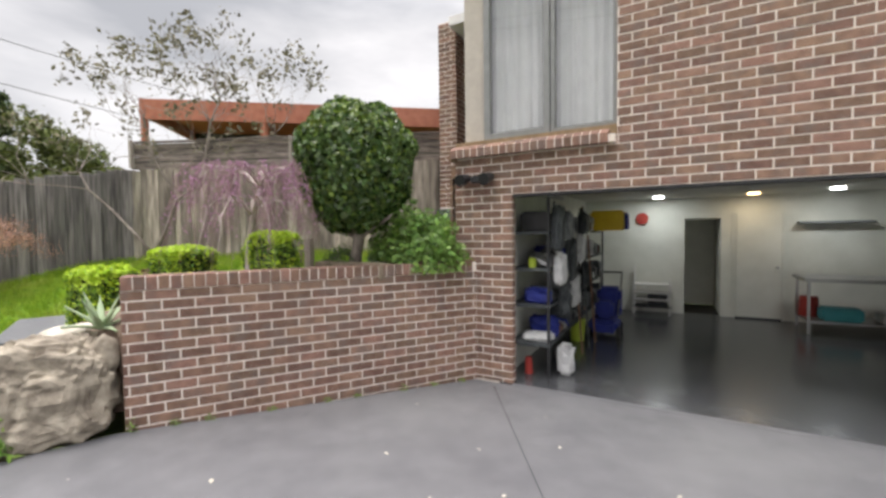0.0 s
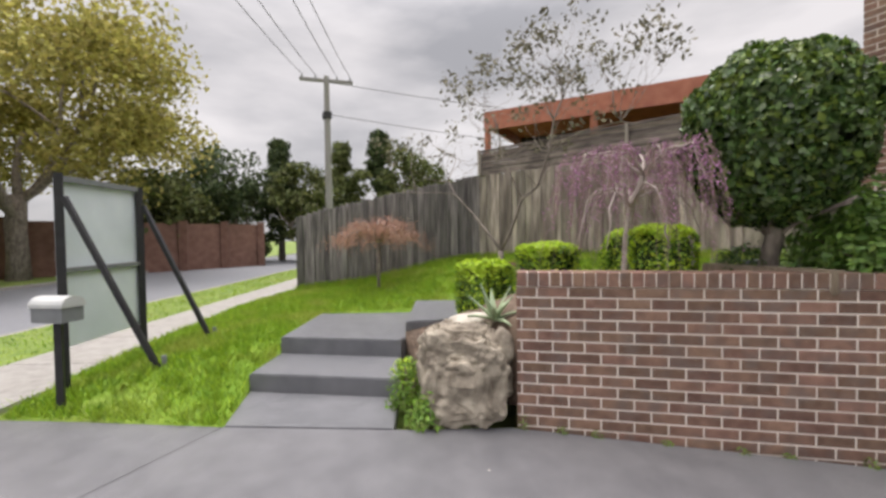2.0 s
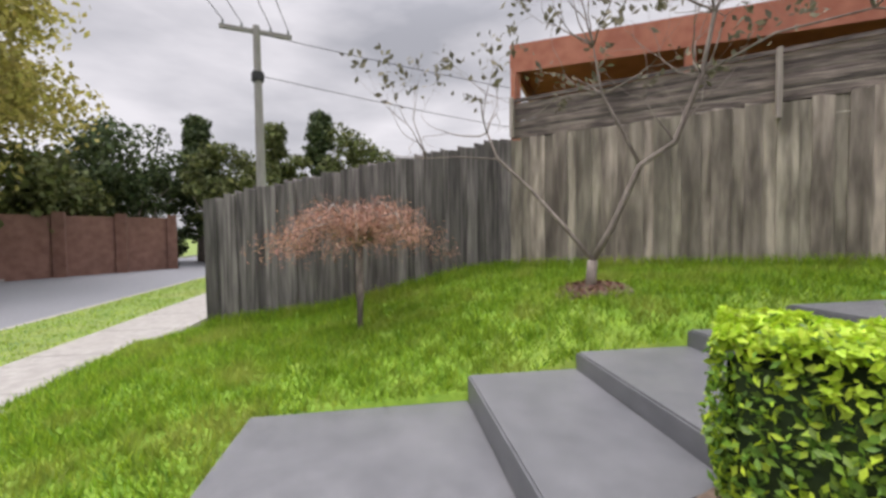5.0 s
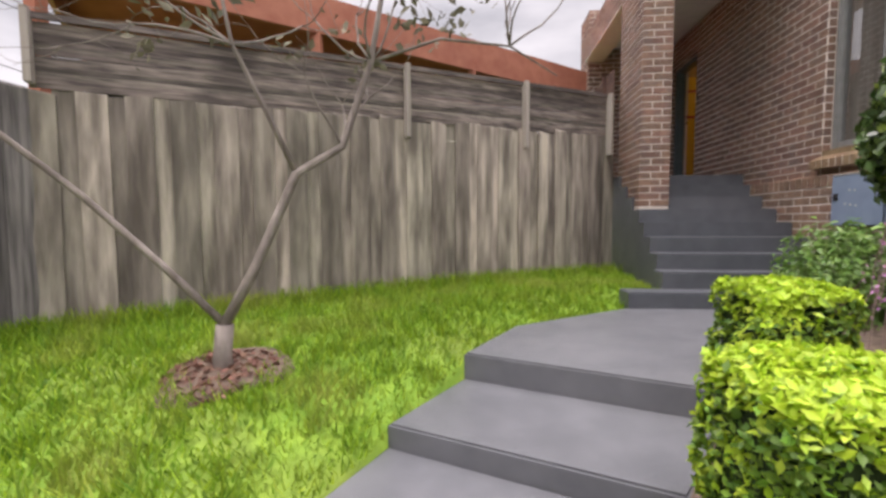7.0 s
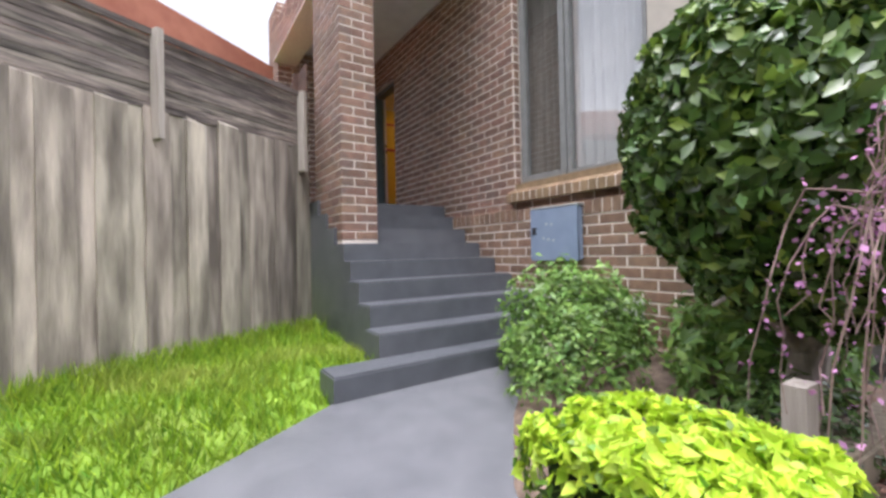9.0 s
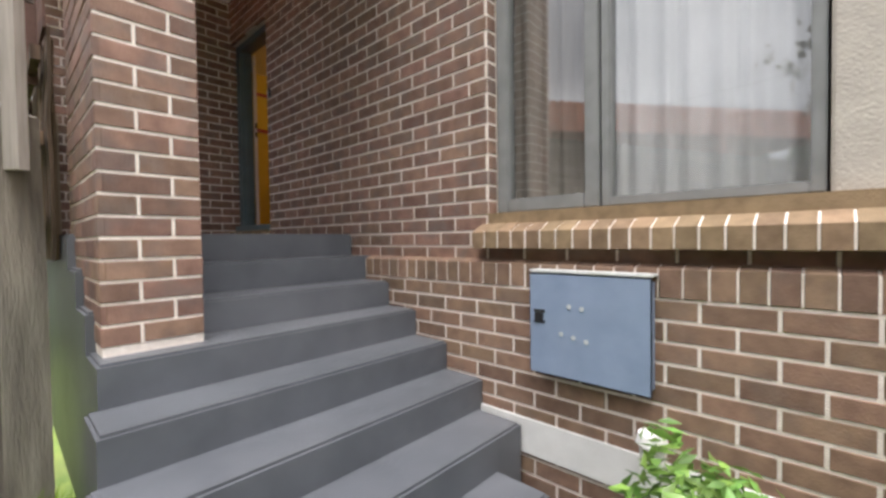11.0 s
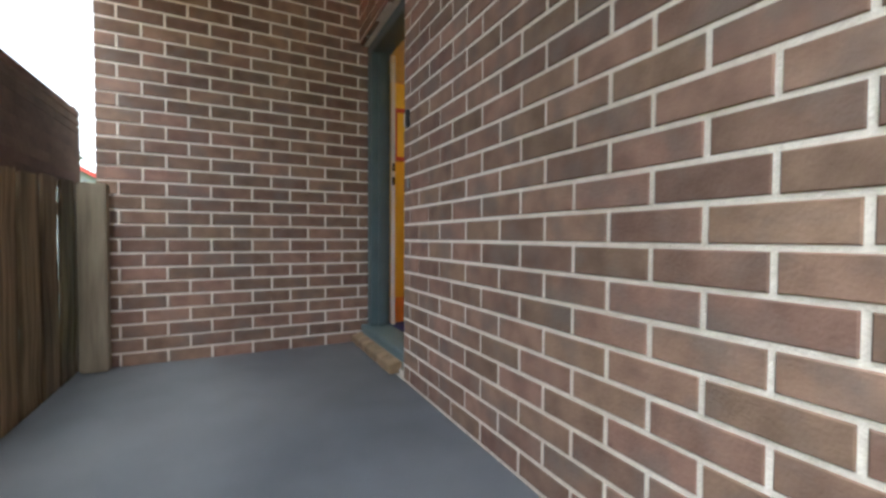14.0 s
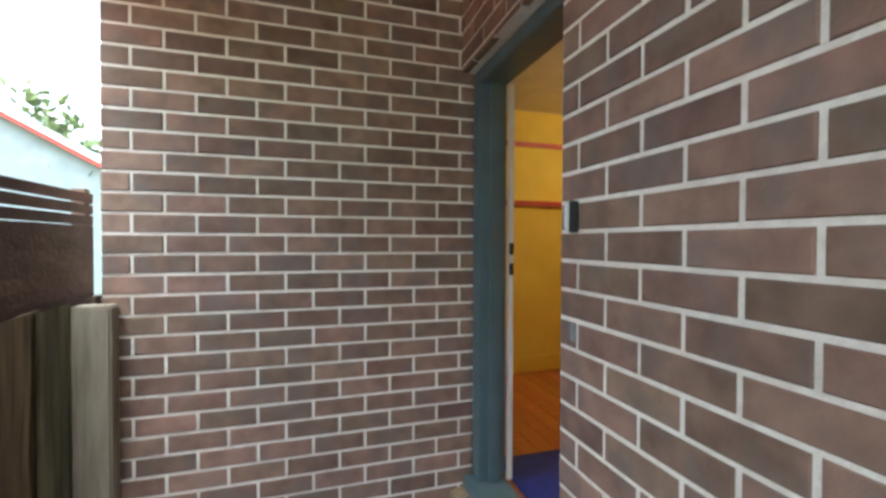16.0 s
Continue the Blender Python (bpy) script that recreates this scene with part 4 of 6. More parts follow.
part("cap", rod(bmesh.new(), (-0.19, 1.32, 1.66), (-0.19, 1.32, 1.70), 0.06, 0.05, 16), M_WHITE, pipe)
spot = empty("spot_light", label="twin black security light on the brick pier", category="wall light")
part("bracket", one_box((0.23, 0.22, 2.13), (0.40, 0.302, 2.21), 0.01), M_BLACK, spot)
for x in (0.17, 0.46):
    part("head", rod(bmesh.new(), (x, 0.27, 2.19), (x - 0.02, 0.12, 2.15), 0.05, 0.07, 14), M_BLACK, spot)

# ---- garage ----
GF = -0.12
tagged(part("lintel", one_box((0.70, 0.303, 1.955), (5.6, 0.42, 1.984), 0.003), M_BLACK, None), label="black steel lintel over the garage opening", category="lintel", kind="structure")
floor_g = tagged(part("floor_garage", one_box((0.55, 0.24, -0.4), (7.2, 5.75, GF)), M_GARAGE_FLOOR, None), label="glossy dark grey painted garage floor", category="floor", kind="structure")
tagged(part("threshold", one_box((0.70, 0.225, GF - 0.05), (5.6, 0.30, GF + 0.006), 0.003), M_DRIVE, None), label="grey worn concrete edge where the drive meets the garage", category="threshold", kind="structure")
gar = bmesh.new()
for lo, hi in (((0.45, 0.42, GF), (0.55, 5.7, 2.3)), ((0.55, 5.6, GF), (2.45, 5.7, 2.3)), ((2.45, 5.6, 1.80), (3.06, 5.7, 2.3)), ((3.06, 5.6, GF), (7.1, 5.7, 2.3)),
               ((7.1, 0.42, GF), (7.2, 5.7, 2.3)), ((2.42, 5.7, GF), (2.45, 7.0, 1.85)), ((3.06, 5.7, GF), (3.09, 7.0, 1.85)), ((2.42, 7.0, GF), (3.09, 7.05, 1.85)), ((2.42, 5.7, 1.80), (3.09, 7.05, 1.85))):
    box(gar, lo, hi)
tagged(part("wall_garage", gar, M_PLASTER, None), label="cream plaster garage walls with a dark doorway", category="wall", kind="structure")
# Near-black floor paints the darkness seen through the doorway.
tagged(part("floor_passage", one_box((2.45, 5.7, GF - 0.1), (3.06, 7.0, GF - 0.004)), M_DARK, None), label="passage floor behind the garage, painted near-black for its shade", category="floor", kind="structure")
tagged(part("ceiling_garage", one_box((0.45, 0.42, 2.22), (7.2, 5.7, 2.32)), M_PLASTER, None), label="pale plaster garage ceiling", category="ceiling", kind="structure")
gdoor = empty("garage_door", label="grey sectional garage door rolled up under the ceiling", category="garage door")
for i in range(4):
    part("panel", one_box((0.74, 0.46 + i * 0.55, 2.125 + 0.012 * i), (5.56, 0.99 + i * 0.55, 2.155 + 0.012 * i), 0.008), M_MAIL_GREY, gdoor)
part("seal", one_box((0.72, 0.425, 1.965), (5.58, 0.455, 2.06), 0.006), M_BLACK, gdoor, "black rubber seal")
for x in (0.62, 5.66):
    part("rail", beam(bmesh.new(), (x, 0.45, 2.08), (x, 3.0, 2.12), 0.05), M_STEEL, gdoor)
for x, y, warm in ((2.0, 5.0, False), (3.5, 5.1, True), (4.53, 4.75, False)):
    dl = tagged(part("downlight", rod(bmesh.new(), (x, y, 2.195), (x, y, 2.222), 0.09, 0.09, 20), M_LAMP_WARM if warm else M_LAMP_COOL, None), label="lit round ceiling downlight, " + ("warm" if warm else "cool white"), category="downlight", group="garage downlights")
    lamp("downlight_glow", "AREA", (x, y, 2.18), 2.5 if warm else 6, (1.0, 0.85, 0.62) if warm else (0.88, 0.97, 1.0), 0.16, (x, y, 0))
inner = empty("door_2", label="closed cream flush door in the garage", category="door", kind="structure")
part("leaf", one_box((3.3, 5.555, GF + 0.03), (4.0, 5.595, 1.86), 0.006), M_PLASTER, inner)
part("frame", box(box(one_box((3.25, 5.57, GF), (3.295, 5.60, 1.91)), (4.005, 5.57, GF), (4.05, 5.60, 1.91)), (3.295, 5.57, 1.865), (4.005, 5.60, 1.91)), M_PLASTER, inner)
# Black box fills the gap under the leaf, painting its shade.
part("gap", one_box((3.3, 5.56, GF + 0.002), (4.0, 5.598, GF + 0.028)), M_BLACK, inner, "black strip painted for the shade in the gap below the door")
part("handle", rod(bmesh.new(), (3.93, 5.50, 0.86), (3.93, 5.56, 0.86), 0.025, 0.025, 12), M_STEEL, inner)

bench = empty("work_bench", label="steel work bench with a low shelf", category="bench")
part("top", one_box((4.1, 4.5, 0.72), (6.8, 5.35, 0.78), 0.01), M_STEEL, bench)
part("shelf", one_box((4.14, 4.54, 0.06), (6.76, 5.3, 0.09), 0.006), M_STEEL, bench)
for x in (4.16, 5.4, 6.7):
    for y in (4.55, 5.28):
        part("leg", beam(bmesh.new(), (x, y, GF), (x, y, 0.72), 0.035), M_STEEL, bench)
tagged(part("tub", one_box((4.35, 4.62, 0.092), (4.85, 4.95, 0.30), 0.03), M_TEAL, None), label="teal plastic tub on the bench shelf", category="tub")
tagged(part("red_can", rod(bmesh.new(), (4.28, 5.1, 0.092), (4.28, 5.1, 0.42), 0.14, 0.12, 14), M_RED, None), label="red plastic fuel can under the bench", category="can")
tagged(part("crate", one_box((5.05, 4.62, 0.092), (5.75, 5.0, 0.24), 0.02), M_CLOTH_WHITE, None), label="pale plastic crate on the bench shelf", category="crate")
tagged(part("wall_shelf", one_box((4.2, 5.42, 1.66), (5.2, 5.598, 1.70), 0.006), M_MAIL_GREY, None), label="grey shelf fixed to the garage wall", category="shelf")
rack = empty("rack", label="white slatted rack standing against the garage wall", category="rack")
for x in (1.55, 2.2):
    part("upright", beam(bmesh.new(), (x, 5.25, GF), (x, 5.25, 0.62), 0.04), M_WHITE, rack)
    part("upright", beam(bmesh.new(), (x, 5.52, GF), (x, 5.52, 0.85 if x < 2 else 0.55), 0.04), M_WHITE, rack)
for z in (0.02, 0.16, 0.30, 0.46):
    part("shelf", one_box((1.52, 5.23, z), (2.23, 5.54, z + 0.035), 0.005), M_WHITE if z > 0.1 else M_BLACK, rack)
for z in (0.06, 0.2):
    tagged(part("shoe", one_box((1.8, 5.24, z - 0.004), (2.16, 5.5, z + 0.07), 0.02), M_BLACK, None), label="dark shoe resting on the slatted rack", category="shoe")
disc = tagged(part("wall_disc", rod(bmesh.new(), (1.68, 5.56, 1.82), (1.68, 5.598, 1.82), 0.12, 0.12, 24), M_RED, None), label="dark red round plaque on the wall", category="plaque")
ybox = tagged(part("yellow_case", one_box((0.95, 3.7, 1.58), (1.5, 4.1, 1.93), 0.03), M_YELLOW, None), label="bright yellow plastic case on the high shelf", category="case")
tagged(part("purple_folder", one_box((1.51, 3.8, 1.60), (1.56, 4.08, 1.88), 0.01), M_BLUE, None), label="dark blue folder beside the yellow case", category="folder")
shelf = empty("storage_shelf", label="tall steel storage shelf full of gear", category="shelf")
for x in (0.57, 1.02):
    for y in (0.6, 2.6, 4.7):
        part("upright", beam(bmesh.new(), (x, y, GF), (x, y, 1.95), 0.03), M_BLACK, shelf)
SHELVES = (0.25, 0.7, 1.12, 1.54)
for z in SHELVES:
    part("board", one_box((0.555, 0.57, z), (1.04, 4.72, z + 0.03), 0.004), M_CLOTH_DARK, shelf)
gear = (("bag", M_CLOTH_WHITE), ("tool_case", M_CLOTH_DARK), ("box", M_MULCH), ("bottle", M_LEAF_MID), ("bag", M_CLOTH_DARK), ("box", M_MAIL_GREY), ("helmet", M_STEEL), ("tool_case", M_BLACK), ("bag", M_BLUE), ("tin", M_LIME), ("bag", M_MAIL_GREY), ("box", M_BLACK))
words = {"bag": "soft crumpled bag on the storage shelf", "tool_case": "dark tool case on the storage shelf", "box": "small box among the shelf clutter", "bottle": "green plastic bottle on the shelf",
         "helmet": "pale round helmet on the shelf", "tin": "lime green tin on the shelf"}
for z in SHELVES:
    y = 0.66
    while y < 4.5:
        name, m_ = gear[random.randrange(len(gear))]
        w, h, d = random.uniform(0.07, 0.22), random.uniform(0.10, 0.3), random.uniform(0.16, 0.4)
        if z > 1.5 and 3.5 < y < 4.2:
            y = 4.25
            continue
        bm = bmesh.new()
        if name in ("bottle", "tin"):
            rod(bm, (0.8, y + w / 2, z + 0.03), (0.8, y + w / 2, z + 0.03 + h * 0.8), w * 0.4, w * 0.38, 12)
            rod(bm, (0.8, y + w / 2, z + 0.03 + h * 0.8), (0.8, y + w / 2, z + 0.03 + h), w * 0.38, w * 0.15, 12)
        else:
            box(bm, (1.0 - d, y, z + 0.03), (1.02, y + w, z + 0.03 + h), 0.03)
            if name in ("bag", "helmet"):
                bmesh.ops.subdivide_edges(bm, edges=bm.edges[:], cuts=2, use_grid_fill=True)
                for v_ in bm.verts:
                    if v_.co.z > z + 0.05:
                        v_.co += Vector((random.uniform(-1, 1), random.uniform(-1, 1), random.uniform(-1, 0.5))) * 0.022
        tagged(part(name, bm, m_, None), label=words[name], category=name.replace("_", " "))
        y += w + random.uniform(0.02, 0.1)
mower = empty("mower", label="blue push mower parked by the storage shelf", category="mower")
part("deck", one_box((1.05, 2.85, GF + 0.07), (1.5, 3.45, GF + 0.28), 0.06), M_BLUE, mower)
part("engine", one_box((1.14, 3.0, GF + 0.28), (1.42, 3.3, GF + 0.55), 0.05), M_BLUE, mower)
part("catcher", one_box((1.1, 3.45, GF + 0.2), (1.48, 3.85, GF + 0.72), 0.06), M_BLUE, mower, "dark blue fabric catcher")
for x in (1.03, 1.5):
    for y in (2.95, 3.38):
        wheel = part("wheel", rod(bmesh.new(), (x - 0.02, y, GF + 0.09), (x + 0.03, y, GF + 0.09), 0.09, 0.09, 18), M_BLACK, mower)
for x in (1.12, 1.46):
    part("handle_bar", beam(bmesh.new(), (x, 3.3, GF + 0.3), (x, 3.95, GF + 0.95), 0.025), M_STEEL, mower)
part("handle_grip", beam(bmesh.new(), (1.12, 3.95, GF + 0.95), (1.46, 3.95, GF + 0.95), 0.03), M_BLACK, mower)
tagged(part("lime_bin", rod(bmesh.new(), (0.95, 2.55, GF), (0.95, 2.55, GF + 0.33), 0.10, 0.13, 16), M_LIME, None), label="lime green plastic bin on the floor", category="bin")
for i in range(4):
    y0, x0 = 1.75 + i * 0.34, 1.06 + 0.03 * (i % 3)
    tool = empty("garden_tool", label=("long wooden-handled garden rake", "straight-handled spade", "stiff yard broom")[i % 3] + " leaning on the storage shelf", category="garden tool", group="tools leaning on the shelf")
    part("handle", rod(bmesh.new(), (x0 + 0.12, y0, GF + 0.02), (x0, y0 + 0.05, 1.35 + 0.09 * (i % 4)), 0.014, 0.012, 8), M_CLOTH_DARK if i % 2 else M_MULCH, tool)
    part("blade", one_box((x0 - 0.012, y0 - 0.06, 1.33 + 0.09 * (i % 4)), (x0 + 0.02, y0 + 0.16, (1.38 if i % 3 else 1.56) + 0.09 * (i % 4)), 0.008), M_CLOTH_DARK if i % 2 else M_STEEL, tool)
for y, z, h, m_ in ((0.62, 1.86, 0.5, M_CLOTH_DARK), (0.72, 1.32, 0.36, M_CLOTH_WHITE), (1.3, 1.5, 0.55, M_CLOTH_DARK), (1.06, 1.82, 0.34, M_MAIL_GREY), (1.9, 1.52, 0.38, M_CLOTH_WHITE), (2.5, 1.1, 0.36, M_CLOTH_DARK), (0.95, 0.95, 0.4, M_CLOTH_DARK), (1.55, 1.0, 0.42, M_CLOTH_WHITE), (2.15, 1.85, 0.3, M_CLOTH_DARK)):
    bm = one_box((1.042, y, z - h), (1.15, y + 0.26, z), 0.03)
    bmesh.ops.subdivide_edges(bm, edges=bm.edges[:], cuts=3, use_grid_fill=True)
    for v_ in bm.verts:
        f = (z - v_.co.z) / h
        v_.co.y = y + 0.13 + (v_.co.y - y - 0.13) * (0.35 + 0.75 * min(1, f * 2))
        if v_.co.x > 1.06:
            v_.co += Vector((random.uniform(-0.6, 1), random.uniform(-1, 1), random.uniform(-1, 1))) * 0.018
    rod(bm, (1.05, y + 0.13, z - 0.02), (1.05, y + 0.13, z + 0.06), 0.012, 0.012, 6)
    tagged(part("hanging_bag", bm, m_, None), label="crumpled bag hung on the front of the storage shelf", category="bag", group="bags hung on the shelf")
sack = one_box((1.06, 0.8, GF), (1.24, 0.98, GF + 0.36), 0.04)
bmesh.ops.subdivide_edges(sack, edges=sack.edges[:], cuts=2, use_grid_fill=True)
for v_ in sack.verts:
    if v_.co.z > 0:
        v_.co += Vector((random.uniform(-1, 1), random.uniform(-1, 1), 0)) * 0.025
tagged(part("sack", sack, M_CLOTH_WHITE, None), label="white sack standing at the garage side wall", category="sack")
tagged(part("red_bottle", rod(bmesh.new(), (0.75, 0.72, GF), (0.75, 0.72, GF + 0.2), 0.05, 0.04, 12), M_RED, None), label="small red bottle on the garage floor", category="bottle")

# ---- fences ----
def paling_mesh(w, h, seed, taper=0.0):
    r = random.Random(seed)
    rows = 5
    verts = []
    for j in range(rows + 1):
        z = h * j / rows
        o = r.uniform(-0.006, 0.006)
        s = r.uniform(-0.004, 0.004)
        for x, y in ((-w / 2 + s, 0.0), (w / 2 + s, 0.0), (w / 2 + s, 0.016), (-w / 2 + s, 0.016)):
            verts.append((x, y + o, z + (r.uniform(-0.012, 0.012) if j == rows else 0)))
    faces = [(0, 3, 2, 1), tuple(rows * 4 + i for i in (0, 1, 2, 3))]
    for j in range(rows):
        for i in range(4):
            faces.append((j * 4 + i, j * 4 + (i + 1) % 4, j * 4 + 4 + (i + 1) % 4, j * 4 + 4 + i))
    return mesh_from("paling", verts, faces)


def paling_fence(name, a, b, base, top, material, label, w=0.15, flip=1, lap=0.8):
    """Palings from a to b, overlapping in turn; base and top: heights along the way (0 to 1)."""
    fence = empty(name, label=label, category="fence", kind="structure")
    a, b = Vector(a), Vector(b)
    d = b - a
    u = d.normalized()
    turn = math.degrees(math.atan2(u.y, u.x))
    meshes = [paling_mesh(w * f, 1.0, i) for i, f in enumerate((1.0, 0.94, 1.06, 0.98, 0.9, 1.04))]
    for me in meshes:
        me.materials.append(material)
    k = int(d.length / (w * lap))
    for i in range(k):
        s = (i + 0.5) / k
        p = a.lerp(b, s)
        z0, z1 = base(s) - 0.06, top(s) + random.uniform(-0.028, 0.02)
        ob = new("paling", meshes[random.randrange(len(meshes))])
        ob.parent = fence
        ob.matrix_basis = pose(p.x, p.y, z0, random.uniform(-0.3, 0.3), random.uniform(-0.25, 0.25), turn) @ Matrix.Translation((0, (0.026 if i % 2 else 0.0) * flip, 0)) @ Matrix.Diagonal((1, 1, z1 - z0, 1))
    n = Vector((-u.y, u.x)) * flip
    for f in (0.15, 0.5, 0.88):
        za, zb = base(0) + (top(0) - base(0)) * f, base(1) + (top(1) - base(1)) * f
        part("rail", beam(bmesh.new(), (*(a + n * 0.06), za), (*(b + n * 0.06), zb), 0.04, 0.075), material, fence)
    return fence


def base_a(s):
    p = FENCE_A0.lerp(FENCE_A1, s)
    return lawn_z(p.x, p.y)


def base_b(s):
    p = FENCE_B0.lerp(FENCE_A0, s)
    return lawn_z(p.x, p.y) if s > 0.08 else 0.40


FENCE_TOP_A = lambda s: 2.88 + 0.21 * s
fence_a = paling_fence("fence", FENCE_A0, FENCE_A1, base_a, FENCE_TOP_A, M_PALING, "weathered grey timber paling fence along the lawn", w=0.19)
fence_b = paling_fence("fence", FENCE_B0, FENCE_A0, base_b, lambda s: 2.02 + 0.87 * s ** 0.92, M_PALING_DARK, "dark weathered paling fence stepping down towards the street")
ua = (FENCE_A1 - FENCE_A0).normalized()
na = Vector((ua.y, -ua.x))


def along_a(s, out, z):
    p = FENCE_A0 + ua * s + na * out
    return (p.x, p.y, z)


LA = (FENCE_A1 - FENCE_A0).length
screen = empty("fence_screen", label="slatted timber screen fixed along the fence top", category="screen", kind="structure")
for i in range(12):
    z0, z1 = 2.90 + 0.04 * i, 3.10 + 0.047 * i
    bm = beam(bmesh.new(), along_a(0.02, -0.03, z0), along_a(LA - 0.05, -0.03, z1), 0.012, 0.040)
    bmesh.ops.subdivide_edges(bm, edges=bm.edges[:], cuts=9)
    for v_ in bm.verts:
        v_.co.z += 0.008 * noise.noise((v_.co.x * 1.5, v_.co.y * 1.5, i * 3.0))
    part("slat", bm, M_SLAT, screen)
for s in (0.04, 3.05, 4.66, 6.18):
    top_z = 3.40 + 0.25 * s / LA
    part("post", beam(bmesh.new(), along_a(s, 0.03, 2.745 + 0.012 * s if s > 1 else 2.9), along_a(s, 0.03, top_z + 0.03), 0.09, 0.045, math.degrees(math.atan2(ua.y, ua.x)) - 90), M_POST, screen, "pale square post")
part("capping", beam(bmesh.new(), along_a(0, 0.0, 3.395), along_a(LA, 0.0, 3.66), 0.02, 0.05), M_SLAT, screen)

fence_c = paling_fence("fence", (-1.705, 6.6), (-1.705, 3.85), lambda s: 2.45, lambda s: 3.625, M_PALING_BROWN, "brown timber paling fence beside the porch", w=0.17, flip=-1, lap=0.66)
post_c = tagged(part("fence_post", one_box((-1.655, 5.89, 2.53), (-1.52, 5.974, 3.633), 0.008), M_POST_BROWN, None), label="pale brown timber end post of the porch fence", category="post")
screen_c = empty("fence_screen", label="dark brown slatted screen above the porch fence", category="screen", kind="structure")
for i in range(10):
    z = 3.63 + 0.0508 * i
    part("slat", beam(bmesh.new(), (-1.73, 6.24, z), (-1.73, 3.8, z + 0.004), 0.014, 0.0515 if i < 7 else 0.042), M_SLAT_BROWN, screen_c)
for y in (6.22, 5.2, 4.2):
    part("post", beam(bmesh.new(), (-1.762, y, 3.4), (-1.762, y, 4.13), 0.05), M_SLAT_BROWN, screen_c)

# ---- neighbour's carport behind the fence, and houses beyond ----
NA, NB = Vector((-7.42, 0.56)), Vector((-1.9, 4.85))
nu = (NB - NA).normalized()
nn = Vector((-nu.y, nu.x))
carport = empty("carport", label="neighbouring carport with a terracotta red fascia", category="carport")
part("fascia", beam(bmesh.new(), (*NA, 4.22), (*NB, 4.22), 0.05, 0.42), M_FASCIA, carport)
NC, ND = NA + nn * 5.0, NB + nn * 5.0
part("fascia", beam(bmesh.new(), (*(NA - nu * 0.026), 4.27), (*(NC - nu * 0.026), 4.27), 0.05, 0.34), M_FASCIA, carport)
bm = bmesh.new()
prism(bm, [tuple(NA), tuple(NB), tuple(ND), tuple(NC)], 4.34, [4.42, 4.42, 4.62, 4.62])
part("roof", bm, M_ROOFTILE, carport)
# Near-black wall added to paint the shade under the carport roof.
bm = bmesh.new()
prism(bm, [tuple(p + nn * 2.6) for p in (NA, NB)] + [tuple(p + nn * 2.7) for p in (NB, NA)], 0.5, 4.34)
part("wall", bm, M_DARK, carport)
for s in (0.03, 2.4, 4.6, 6.8):
    p = NA + nu * s + nn * 0.04
    part("post", beam(bmesh.new(), (*p, 0.5), (*p, 4.12), 0.11), M_FASCIA, carport)

M_HOUSE = mat("grey_house_render", (0.20, 0.21, 0.23), (0.25, 0.26, 0.28), 0.9, 3, 6, 0.2, 40)
white_house = empty("house", label="pale grey rendered house with a red barge board", category="house")
bm = bmesh.new()
vs = [bm.verts.new(c) for c in ((-8.5, 14, 0.5), (-3.0, 14, 0.5), (-3.0, 14, 4.35), (-8.5, 14, 7.5))]
bm.faces.new(vs)
ext = bmesh.ops.extrude_face_region(bm, geom=bm.faces[:])
bmesh.ops.translate(bm, vec=(0, 6, 0), verts=[g for g in ext["geom"] if isinstance(g, bmesh.types.BMVert)])
part("wall", bm, M_HOUSE, white_house)
part("barge_board", beam(bmesh.new(), (-8.6, 13.95, 7.55), (-2.9, 13.95, 4.28), 0.08, 0.14, 90), M_RED, white_house, "red painted barge board")

# ---- signboard, mailbox, pole ----
SA, SB = Vector((-4.10, -6.13)), Vector((-5.27, -5.735))
su = (SB - SA).normalized()
sn = Vector((su.y, -su.x)) * -1
sign = empty("sign_board", label="back of a white signboard on black braced posts", category="sign")
bm = bmesh.new()
prism(bm, [tuple(SA + sn * 0.035), tuple(SB + sn * 0.035), tuple(SB + sn * 0.05), tuple(SA + sn * 0.05)], 0.46, 2.17)
part("panel", bm, M_SIGN, sign)
part("batten", beam(bmesh.new(), (*(SA + sn * 0.01), 1.25), (*(SB + sn * 0.01), 1.25), 0.045, 0.045), M_MAIL_GREY, sign, "grey batten")
part("top_rail", beam(bmesh.new(), (*(SA + sn * 0.01), 2.17), (*(SB + sn * 0.01), 2.19), 0.05, 0.06), M_MAIL_GREY, sign, "grey top rail")
for p, foot in ((SA, (-3.87, -5.30)), (SB, (-4.92, -4.94))):
    part("post", beam(bmesh.new(), (*p, 0.05), (*p, 2.22), 0.075, 0.075, 20), M_BLACK, sign)
    part("brace", beam(bmesh.new(), (*(p - sn * 0.05), 1.98), (*foot, lawn_z(*foot) - 0.03), 0.05, 0.05), M_BLACK, sign)
    part("peg", beam(bmesh.new(), (foot[0], foot[1] + 0.05, lawn_z(*foot) - 0.1), (foot[0], foot[1] + 0.05, lawn_z(*foot) + 0.11), 0.04), M_MAIL_GREY, sign, "grey stake")
mail = empty("mailbox", label="grey mailbox with a rounded pale lid on a black post", category="mailbox")
MB = Vector((-3.62, -6.0))
part("post", beam(bmesh.new(), (*MB, 0.0), (*MB, 0.82), 0.055), M_BLACK, mail)
mu, mv = Vector((0.5, 0.866)), Vector((-0.866, 0.5))


